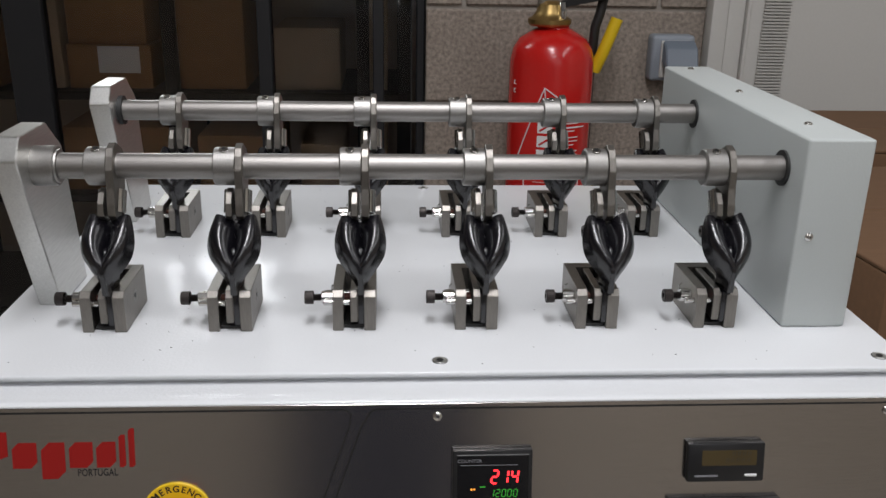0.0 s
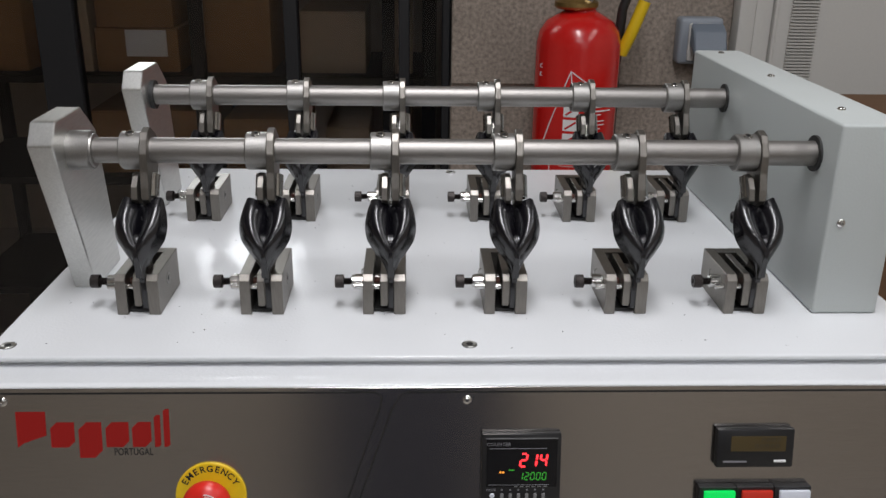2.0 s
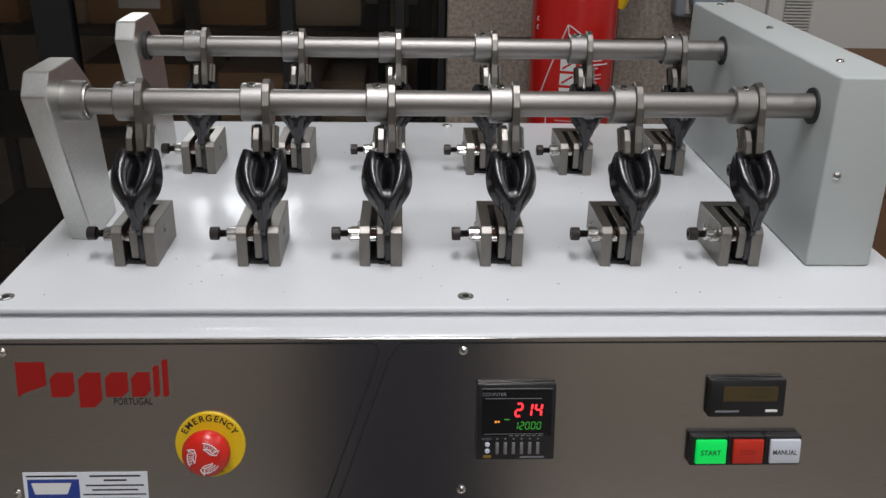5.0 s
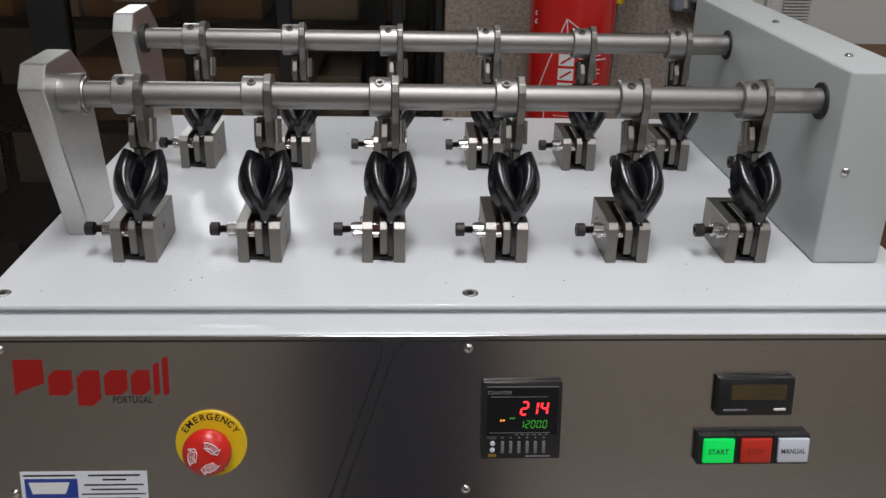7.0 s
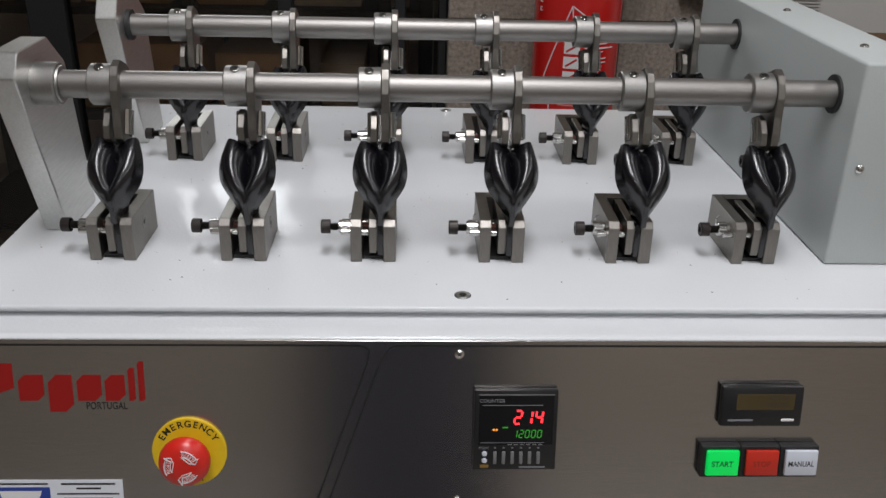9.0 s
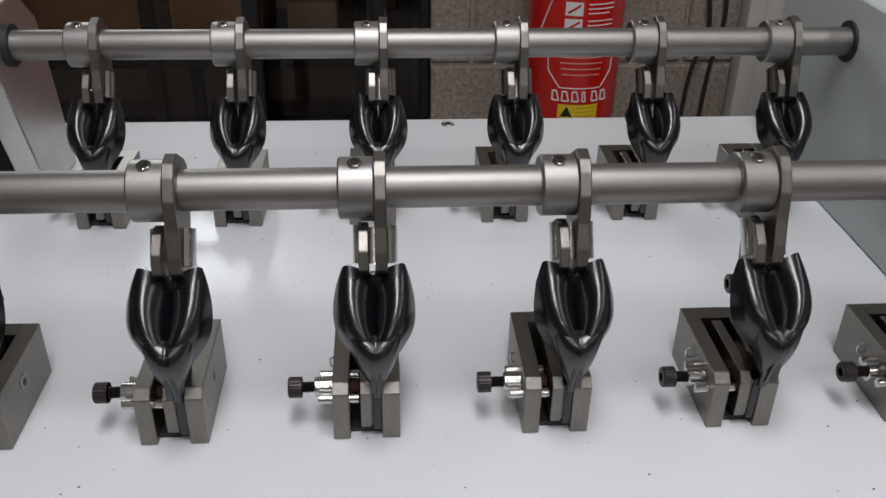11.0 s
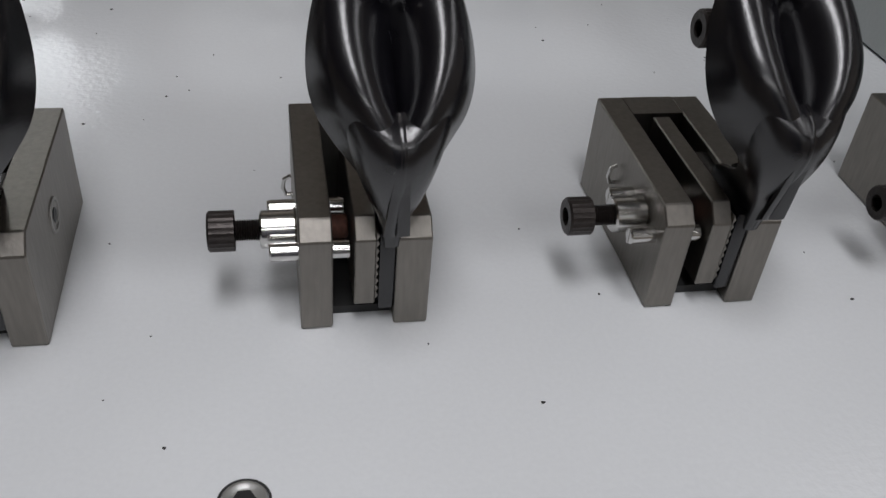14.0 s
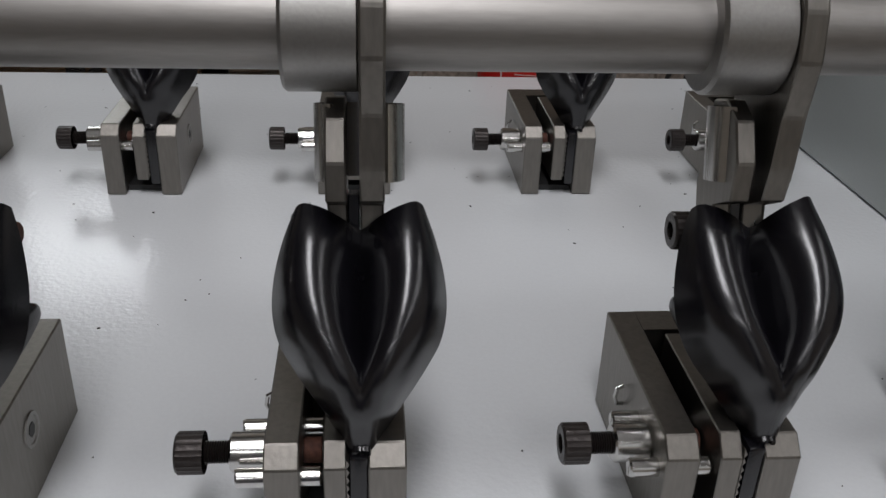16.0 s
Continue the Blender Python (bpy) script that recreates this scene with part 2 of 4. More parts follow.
tagged(wall("floor", -3.2, 2.6, -3.2, 3.2, -0.1, 0.0, FLOORM), "grey worn workshop floor", "floor")
tagged(wall("ceiling", -3.2, 2.6, -3.2, 3.2, 2.7, 2.8, CEIL), "white painted flat ceiling", "ceiling")
tagged(wall("wall_west", -3.2, -3.0, -3.0, 3.2, 0.0, 2.7, WALLPAINT), "cream painted plain wall", "wall")
tagged(wall("wall_east", 2.4, 2.6, -3.0, 3.2, 0.0, 2.7, WALLPAINT), "cream painted plain wall", "wall")
tagged(wall("wall_south", -3.2, 2.6, -3.2, -3.0, 0.0, 2.7, WALLPAINT), "cream painted plain wall", "wall")
tagged(wall("wall_store", -3.0, 0.02, 3.0, 3.2, 0.0, 2.7, WALLPAINT), "plain wall at the back of the store", "wall")
north = tagged(wall("wall_north", 0.006, 0.60, WALL_Y + 0.008, WALL_Y + 0.2, 0.0, 2.7, MORTAR), "rough concrete block wall with recessed mortar joints", "wall")
tagged(wall("wall_panel", 0.60, 2.4, WALL_Y - 0.02, WALL_Y + 0.2, 0.0, 2.7, TRIM), "smooth cream painted panel wall", "wall")
for hx0, hx1, hz0, hz1 in ((-3.0, -0.70, 1.40, 2.7), (-0.32, 0.006, 1.40, 2.7), (-0.70, -0.32, 1.78, 2.7)):
    tagged(wall("wall_header", hx0, hx1, WALL_Y, WALL_Y + 0.12, hz0, hz1, WALLPAINT), "plain wall over the glazed doors", "wall")
tagged(wall("wall_store_side", 0.02, 0.2, WALL_Y + 0.2, 3.0, 0.0, 2.7, WALLPAINT), "plain side wall of the store", "wall")


# ---- machine: housing ----
machine = empty("flex_tester", (0, 0, DECK), "grey-white painted bench flexing tester with a brushed steel front", "test machine")
XL, XR, YF, YB = -332, 309, -65, 388
part("top_plate", box(bmesh.new(), XL, XR, YF, YB, -3.9, 0, 1.6, 3), PAINT, machine, "grey-white painted steel top plate")
# made-up recess: its depth supplies the shade on the plate's front edge
part("shade_rebate", box(bmesh.new(), XL + 3, XR - 3, YF + 5.0, YB - 3, -7.15, -3.95), PAINT, machine, "rim under the top plate, set back to shade the plate's edge")
LEAN_K = 0.18          # how far the front leans out, per unit down


def panel_y(z):
    return -90.0 + LEAN_K * (z + 18.0)


def housing():
    bm = bmesh.new()
    prism(bm, [(YB - 6, -7.2), (-80, -7.2), (-85, -7.3), (-87.4, -7.9), (-88.6, -9.2), (-87.6, -11), (panel_y(-300) + 3.2, -300), (YB - 6, -300)], XL - 4, XR + 4, "x", 0.5)
    return bm


part("housing", housing(), PAINT, machine, "folded sheet steel housing with a rounded front edge")
pz0, pz1 = -9.6, -290.0
part("front_panel", prism(bmesh.new(), [(panel_y(pz0), pz0), (panel_y(pz1), pz1), (panel_y(pz1) + 2.6, pz1), (panel_y(pz0) + 2.6, pz0)], XL + 2, XR - 2, "x", 0.3),
     PANEL, machine, "brushed stainless steel front panel")

# ---- machine: drive box and posts ----
BX0, BX1, BY1, BZ = 240.5, 288.5, 345, 141
drive = part("drive_box", box(bmesh.new(), BX0, BX1, 0, BY1, 0.2, BZ, 2.2, 3), BOXPAINT, machine, "light grey painted sheet steel drive cover")


def dome_screw(parent, x, y, z, axis, r=3.2):
    bm = bmesh.new()
    sign = -1 if axis == "y" else 1
    prof = [(0, r), (0.25 * r * sign, r * 0.95), (0.45 * r * sign, r * 0.75), (0.58 * r * sign, r * 0.45), (0.60 * r * sign, r * 0.36), (0.3 * r * sign, r * 0.30)]
    turned(bm, prof, (0, 0, 0), axis, 18)
    return part("screw", bm, CHROME, parent, loc=(x * U, y * U, z * U))


for sy in (51, 190, 325):
    dome_screw(drive, 262, sy, BZ, "z")
dome_screw(drive, 250.5, 0, 70.5, "y")
for row in (0, 1):
    y = SHAFT_Y + row * SHAFT_GAP
    bm = bmesh.new()
    turned(bm, [(0, 9.2), (0, 13.2), (-1.6, 13.2), (-1.6, 9.2)], (BX0, y, SHAFT_Z), "x", 32, False)
    part("shaft_seal", bm, DARK, drive, "black rubber shaft seal")

POST = [(50, 0.2), (3, 122), (4, 124), (13, 136), (15, 137), (62, 137), (64, 136), (87, 116), (88, 113), (108, 0.2)]
for row in (0, 1):
    o = row * SHAFT_GAP
    post = part("bearing_post", prism(bmesh.new(), [(y + o, z) for y, z in POST], -310 + REAR_X * row, -293 + REAR_X * row, "x", 0.7), ALU, machine, "milled aluminium bearing post with chamfered top", smooth=False)
    bm = bmesh.new()
    if row == 0:
        turned(bm, [(-292.9, 14.2), (-278.4, 14.2), (-277.4, 13.4), (-277.4, 12.0), (-276.0, 11.6), (-276.0, 9.0)], (0, SHAFT_Y + o, SHAFT_Z), "x", 32)
        part("bearing_ring", bm, COLLAR, post, "bright turned steel bearing ring")
    else:
        turned(bm, [(-291.2, 13.0), (-287.5, 13.0), (-287.5, 9.2)], (0, SHAFT_Y + o, SHAFT_Z), "x", 32)
        part("shaft_seal", bm, DARK, post, "black rubber shaft seal")


def deck_screw(x, y):
    bm = bmesh.new()
    turned(bm, [(0.05, 4.9), (0.75, 4.4), (0.78, 3.7), (0.45, 3.0), (0.45, 2.0)], (0, 0, 0), "z", 24)
    sc = part("deck_screw", bm, ALU, machine, "countersunk steel socket screw", loc=(x * U, y * U, 0))
    hole = bmesh.new()
    prism(hole, [(2.4 * math.cos(k * math.pi / 3), 2.4 * math.sin(k * math.pi / 3)) for k in range(6)], 0.3, 0.75, "z")
    part("socket", hole, INK, sc)
    ring = bmesh.new()
    turned(ring, [(0.02, 5.4), (0.16, 5.4), (0.16, 4.9), (0.02, 4.9)], (0, 0, 0), "z", 28, False)
    part("rim", ring, DARK, sc)
    return sc


for x, y in ((-320, -48), (-13.5, -48), (290, -48), (-9.6, 376), (-320, 376)):
    deck_screw(x, y)

# ---- specimen clamps on the deck ----


def lower_clamp():
    c = empty("specimen_clamp", (0, 0, DECK), "ground steel vice clamp bolted to the plate, with side screw", "clamp", "specimen clamps")
    bm = bmesh.new()
    side = [(0.0, 0.15), (0.0, 26.0), (4.0, 30.0), (57.0, 30.0), (57.0, 0.15)]
    prism(bm, side, 0, 7.6, "x", 0.35)
    prism(bm, side, 22.3, 30.5, "x", 0.35)
    box(bm, 7.5, 22.4, 47.5, 56.9, 0.15, 29.95)
    part("body", bm, STEEL, c, "ground steel clamp body with a sawn slot", smooth=False)
    part("pad", box(bmesh.new(), 7.7, 22.2, 5.0, 47.4, 0.15, 2.5), DARK, c, "black pad in the slot")
    bm = bmesh.new()
    prism(bm, [(0.6, 6.5), (0.6, 25.5), (4.6, 30.0), (45.5, 30.0), (45.5, 6.5)], 12.6, 17.6, "x", 0.3)
    jaw = part("jaw", bm, STEEL, c, "loose toothed steel jaw", smooth=False)
    comb = [(17.6, 8.0)]
    for k in range(9):
        comb += [(18.25, 9.1 + k * 2.2), (17.65, 10.2 + k * 2.2)]
    bm = bmesh.new()
    prism(bm, comb + [(17.6, 28.0)], 0.7, 45.4, "y")
    part("toothed_face", bm, STEEL, jaw)
    sy, sz = 13.5, 20.5
    bm = bmesh.new()
    rod(bm, -8.6, -0.05, 4.6, sy, sz, 0.5, "x", 6 * 4)
    part("guide_nut", bm, CHROME, c, "polished steel guide nut")
    for gy, gz in ((5.2, 20.0), (21.8, 20.5)):
        bm = bmesh.new()
        rod(bm, -6.6, 12.1, 2.2, gy, gz, 0.4)
        box(bm, -6.75, -5.6, gy - 0.4, gy + 0.4, gz - 2.1, gz + 2.1)
        part("guide_pin", bm, CHROME, c, "polished slotted guide pin")
    screw = part("clamp_screw", socket_head(bmesh.new(), -20.6, -14.4, 4.9, 2.3, sy, sz, 3.0, -1), BLACKSCREW, c, "black socket head cap screw")
    bm = bmesh.new()
    prof = []
    for k in range(12):
        prof += [(-14.5 + k * 0.55, 2.2), (-14.2 + k * 0.55, 2.7)]
    turned(bm, prof + [(12.1, 2.4)], (0, sy, sz), "x", 16)
    part("thread", bm, BLACKSCREW, screw)
    bm = bmesh.new()
    rod(bm, 7.8, 12.0, 3.0, sy, sz, 0.3)
    part("bush", bm, RUST, c, "brown rusty bush in the slot")
    bm = bmesh.new()
    turned(bm, [(30.4, 4.6), (30.9, 4.4), (30.9, 3.6), (30.6, 3.4), (30.6, 1.6), (29.5, 1.6)], (0, 27, 17.5), "x", 24)
    fx = part("fixing_screw", bm, COLLAR, c, "flush socket screw in the side")
    bm = bmesh.new()
    prism(bm, [(27 + 1.9 * math.cos(k * math.pi / 3), 17.5 + 1.9 * math.sin(k * math.pi / 3)) for k in range(6)], 30.55, 30.75, "x")
    part("socket", bm, INK, fx)
    bm = bmesh.new()
    tube(bm, [(-0.2, 33, 17), (-1.8, 33, 17), (-2.6, 33, 19), (-2.2, 33, 21.5), (-0.6, 33, 22.5)], 0.55, 8)
    part("hook", bm, CHROME, c, "small bent wire hook")
    return c


def station(row, k):
    return Vector(((k * PITCH + REAR_X * row) * U, row * ROWGAP * U, DECK))


clamp = lower_clamp()
for row in (0, 1):
    for k in range(-3, 3):
        if (row, k) == (0, -3):
            clamp.location = station(0, -3)
        else:
            copy_thing(clamp, Matrix.Translation(station(row, k)))


# ---- swinging shafts with the upper clamps ----
# in the shaft's own space the arms hang straight down: (x, front, down) -> (x, -front, -down)
def arm_at(shaft, x0):
    arm_poly = [(-8, -14.8), (-13.6, -9), (-14.6, -3), (-13.5, 7), (-7.5, 18), (-4.5, 29), (-1.5, 36.5), (8.5, 38), (8.5, 49), (11, 51.5), (18, 51.5), (20.5, 47), (17, 10), (14.8, -4), (10, -13), (5, -14.8)]
    plate = part("arm", prism(bmesh.new(), [(y, -d) for y, d in arm_poly], x0 + 20.0, x0 + 25.3, "x", 0.5), STEEL, shaft, "ground steel swing arm plate", smooth=False)
    bm = bmesh.new()
    turned(bm, [(x0 + 4.6, 9.0), (x0 + 4.6, 12.7), (x0 + 5.4, 13.5), (x0 + 19.6, 13.5), (x0 + 19.9, 13.1), (x0 + 19.9, 9.0)], (0, 0, 0), "x", 40)
    part("collar", bm, COLLAR, plate, "satin steel clamping collar")
    lean = Matrix.Translation((x0 + 12.0, 0, 0)) @ Matrix.Rotation(radians(48), 4, "X")
    bm = bmesh.new()
    turned(bm, [(12.6, 3.2), (14.3, 3.2), (14.7, 2.8), (14.7, 1.7), (13.2, 1.7)], (0, 0, 0), "z", 18)
    bm.transform(lean)
    part("set_screw", bm, CHROME, plate, "small socket set screw")
    bm = bmesh.new()
    prism(bm, [(1.75 * math.cos(i * math.pi / 3), 1.75 * math.sin(i * math.pi / 3)) for i in range(6)], 13.3, 13.9, "z")
    bm.transform(lean)
    part("screw_socket", bm, INK, plate)
    jaw_poly = [(4, 14.5), (-2.0, 19), (-4.0, 28), (-1.5, 36.5), (8.5, 38), (8.5, 49), (11, 51.5), (18, 51.5), (19, 34), (11, 14.5)]
    jaw = part("clamp_jaw", prism(bmesh.new(), [(y, -d) for y, d in jaw_poly], x0 + 12.8, x0 + 17.2, "x", 0.4), STEEL, plate, "ground steel hinged jaw plate", smooth=False)
    bm = bmesh.new()
    ring, inner = [], []
    for i in range(29):
        ang = radians(-52 + 284 * i / 28)      # open towards the front
        for line, r in ((ring, 1.0), (inner, 0.9)):
            line.append((x0 + 20.0 + math.cos(ang) * 9.8 * r, 7.0 + math.sin(ang) * 8.0 * r))
    loops = [[bm.verts.new((x, y, z)) for x, y in line] for line, z in ((ring, -16), (ring, -32.5), (inner, -32.5), (inner, -16))]
    for p, q in zip(loops, loops[1:] + loops[:1]):
        for i in range(28):
            bm.faces.new((p[i], p[i + 1], q[i + 1], q[i]))
    for i in (0, 28):
        bm.faces.new([lp[i] for lp in loops])
    part("spring_clip", bm, CHROME, plate, "bright bent spring steel clip")
    part("gripped_edge", box(bmesh.new(), x0 + 17.3, x0 + 19.9, 8.9, 17.5, -54, -36, 0.3, 1), RUBBER, plate, "black specimen edge held in the jaw")
    bolt = part("clamp_bolt", socket_head(bmesh.new(), x0 + 4.6, x0 + 10.4, 4.5, 2.1, 12.0, -45.0, 2.5, -1), BLACKSCREW, plate, "black socket head clamping bolt")
    bm = bmesh.new()
    rod(bm, x0 + 10.4, x0 + 12.75, 3.4, 12.0, -45.0, 0.2)
    part("washer", bm, CHROME, bolt, "bright washer")
    bm = bmesh.new()
    rod(bm, x0 + 25.3, x0 + 33.0, 2.6, 12.0, -45.0, 0.5)
    part("bolt_end", bm, RUST, bolt, "rusty threaded bolt end")
    return plate


shafts = []
for row in (0, 1):
    s = empty("swing_shaft", (0, (SHAFT_Y + row * SHAFT_GAP) * U, DECK + SHAFT_Z * U), "turned steel rocking shaft carrying six clamp arms", "shaft", "swing shafts")
    bm = bmesh.new()
    rod(bm, -288 if row else -278, 242, 9.1, 0, 0, 0.3, "x", 40)
    part("rod", bm, SHAFT, s, "turned satin steel rod")
    for k in range(-3, 3):
        arm_at(s, k * PITCH + 0.8 + 2.7 * row)
    shafts.append(s)


# ---- folded specimens ----
def catmull(p0, p1, p2, p3, t):
    return 0.5 * (2 * p1 + (p2 - p0) * t + (2 * p0 - 5 * p1 + 4 * p2 - p3) * t * t + (3 * p1 - p0 - 3 * p2 + p3) * t ** 3)


def smooth_grid(rows, nu, nv):
    """A fine grid of points through coarse rows of points."""
    a = np.array(rows, float)

    def fine(b, n):
        m = len(b)
        out = []
        for i in range(n):
            f = i * (m - 1) / (n - 1)
            j = min(int(f), m - 2)
            g = lambda q: b[min(max(q, 0), m - 1)]
            out.append(catmull(g(j - 1), g(j), g(j + 1), g(j + 2), f - j))
        return np.array(out)
    a = fine(a, nv)
    return np.swapaxes(fine(np.swapaxes(a, 0, 1), nu), 0, 1)


def sheet(bm, grid, thick):
    """A sheet with thickness through a grid of points."""
    nv, nu, _ = grid.shape
    du, dv = np.gradient(grid, axis=1), np.gradient(grid, axis=0)
    nrm = np.cross(du, dv)
    nrm /= np.linalg.norm(nrm, axis=2, keepdims=True) + 1e-9
    skins = []
    for off in (0.0, -thick):
        skins.append([[bm.verts.new(grid[j, i] + nrm[j, i] * off) for i in range(nu)] for j in range(nv)])
    for q in skins:
        for j in range(nv - 1):
            for i in range(nu - 1):
                bm.faces.new((q[j][i], q[j][i + 1], q[j + 1][i + 1], q[j + 1][i]))
    a, b = skins
    for j in range(nv - 1):
        for i in (0, nu - 1):
            bm.faces.new((a[j][i], a[j + 1][i], b[j + 1][i], b[j][i]))
    for i in range(nu - 1):
        for j in (0, nv - 1):
            bm.faces.new((a[j][i], a[j][i + 1], b[j][i + 1], b[j][i]))


# sections of the folded lobes: distance from the top, then (half width, height to the front) from groove to free edge
LOBES = [
    (0, [(-0.3, -4.6), (2.4, -3.4), (4.8, -1.4), (7.4, 0.0), (9.8, 0.5), (11.8, 0.2), (13.0, -1.2)]),
    (8, [(-0.3, -8.0), (1.8, -4.6), (4.0, -0.6), (7.2, 2.4), (10.4, 3.4), (13.4, 2.2), (15.6, -2.0)]),
    (16, [(-0.3, -10.0), (1.6, -5.6), (3.8, -0.4), (7.2, 3.8), (10.6, 5.2), (14.2, 3.4), (17.4, -3.0)]),
    (23, [(-0.3, -9.5), (1.5, -5.0), (3.5, 0.2), (6.6, 4.6), (10.0, 6.0), (14.2, 3.6), (17.8, -4.5)]),
    (29, [(-0.3, -7.0), (1.3, -3.4), (3.0, 1.0), (5.6, 4.8), (8.8, 5.8), (13.0, 2.6), (16.6, -6.5)]),
    (34, [(-0.3, -3.2), (1.1, -0.8), (2.4, 2.2), (4.4, 4.4), (7.2, 4.6), (10.8, 0.6), (13.8, -9.0)]),
    (38.5, [(-0.3, 0.4), (0.9, 1.4), (1.9, 2.6), (3.4, 3.2), (5.6, 2.6), (8.6, -1.8), (10.8, -10.0)]),
    (42, [(-0.2, 0.6), (0.7, 0.8), (1.5, 0.9), (2.6, 0.6), (4.2, -0.6), (6.6, -5.0), (8.2, -12.0)]),
    (45, [(-0.2, -1.0), (0.7, -1.1), (1.4, -1.3), (2.3, -2.0), (3.6, -3.8), (5.2, -8.0), (6.2, -13.0)]),
    (47.5, [(-0.2, -4.6), (0.7, -4.7), (1.4, -5.0), (2.2, -5.8), (3.1, -7.8), (4.0, -11.5), (4.6, -15.0)]),
    (50, [(-0.2, -7.8), (0.6, -7.9), (1.3, -8.2), (2.0, -9.0), (2.7, -10.8), (3.3, -14.0), (3.6, -17.0)]),
    (55, [(-0.2, -14.6), (0.6, -14.7), (1.2, -15.0), (1.8, -15.6), (2.3, -16.8), (2.6, -19.0), (2.7, -22.0)]),
]
DROP = (4.6, 4.0, 3.0, 1.8, 0.8, 0.0, 0.2)      # how far the top edge sinks from the corner to the groove


def lobe(side, seed):
    """Half of the folded sheet, from the groove to the free edge: it rolls over at the lower tip."""
    rnd = random.Random(seed)
    k = 1.02 + rnd.uniform(-0.04, 0.04)
    lift, curl = rnd.uniform(-1.5, 1.5), rnd.uniform(-0.6, 0.6)
    rows = []
    for d, sec in LOBES:
        row_pts = []
        for n, (x, f) in enumerate(sec):
            f2 = f + (curl * (n - 2) / 3 if n > 2 and d < 30 else 0)
            row_pts.append((side * x * (k if n > 1 else 1), -f2, -d - (DROP[n] if d < 5 else DROP[n] * 0.4 if d < 12 else 0) + (lift * n / 6 if d < 5 else 0)))
        rows.append(row_pts)
    if side < 0:
        rows = [r[::-1] for r in rows]
    g = smooth_grid(rows, 34, 100)
    down = -g[:, 17, 2]
    bm = bmesh.new()
    sheet(bm, g, 1.1)
    # loose threads along the free edge and the top edge
    edge = g[:, 0 if side < 0 else -1]
    for j in range(1, 44):
        if down[j] < 25 and rnd.random() < 0.4:
            p = Vector(edge[j])
            q = p + Vector((side * rnd.uniform(0.2, 1.0), rnd.uniform(-0.3, 0.5), rnd.uniform(-0.6, 0.9)))
            tube(bm, [p, (p + q) / 2 + Vector((0, 0, rnd.uniform(-0.25, 0.25))), q], 0.12, 4)
    for j in range(0, 34, 2):
        if rnd.random() < 0.45:
            p = Vector(g[0][j])
            q = p + Vector((rnd.uniform(-0.5, 0.5), rnd.uniform(-0.3, 0.3), rnd.uniform(0.3, 1.3)))
            tube(bm, [p, (p + q) / 2 + Vector((rnd.uniform(-0.4, 0.4), 0, 0)), q], 0.12, 4)
    return bm


def web():
    """The bottom of the groove, which joins the two halves."""
    bm = bmesh.new()
    mid = [[(-min(4.0, sec[2][0]) * 0.8, -sec[0][1] + 0.6, -d - (5 if d < 5 else 0)), (0, -sec[0][1] + 0.3, -d - (5 if d < 5 else 0)), (min(4.0, sec[2][0]) * 0.8, -sec[0][1] + 0.6, -d - (5 if d < 5 else 0))] for d, sec in LOBES]
    sheet(bm, smooth_grid(mid, 7, 40)[:17], 0.8)
    return bm


STEM = [
    (24, [(0.2, 0.8), (1.0, 0.9), (1.8, 1.6), (2.0, 5), (2.0, 12), (2.0, 22)]),
    (31, [(0.3, -1.5), (1.4, -1.2), (2.6, 0.0), (3.2, 4), (3.2, 12), (3.2, 20)]),
    (39, [(0.5, -5.5), (2.2, -5.2), (4.6, -3.6), (5.8, -1), (6.2, 3), (6.2, 6)]),
    (47, [(0.6, -8.6), (2.8, -8.2), (6.2, -6.2), (8.4, -2.0), (9.0, 2), (9.0, 5)]),
    (54, [(0.6, -9.8), (3.2, -9.2), (7.4, -6.6), (10.2, -2.0), (11.0, 2), (11.0, 5)]),
    (59.5, [(0.6, -9.0), (3.4, -8.4), (8.2, -5.4), (11.4, -1.0), (12.2, 2), (12.2, 5)]),
    (63.5, [(0.6, -6.0), (3.4, -5.6), (8.4, -3.0), (11.8, 0.8), (12.6, 3), (12.6, 5)]),
    (65.5, [(0.6, -1.5), (3.2, -1.4), (8.0, 0.4), (11.2, 2.8), (12.0, 4), (12.0, 5)]),
]
SAG = (5.0, 4.2, 1.8, 0.0, 0.0, 0.0)      # how far the upper rim sinks towards the groove


def stem():
    """The lower part of the folded sheet, which rises out of the clamp and widens."""
    bm = bmesh.new()

    def low(z, n):
        return z - 26 - SAG[n] * max(0.0, z - 47) / 18
    for side in (-1, 1):
        rows = [[(side * x, y - 6, low(z, n)) for n, (x, y) in enumerate(sec)] for z, sec in STEM]
        if side < 0:
            rows = [r[::-1] for r in rows]
        sheet(bm, smooth_grid(rows, 24, 40), 1.0)
    mid = [[(-sec[0][0], sec[0][1] - 6, low(z, 0)), (0, sec[0][1] - 6.15, low(z, 0)), (sec[0][0], sec[0][1] - 6, low(z, 0))] for z, sec in STEM]
    sheet(bm, smooth_grid(mid, 5, 40), 0.8)
    return bm


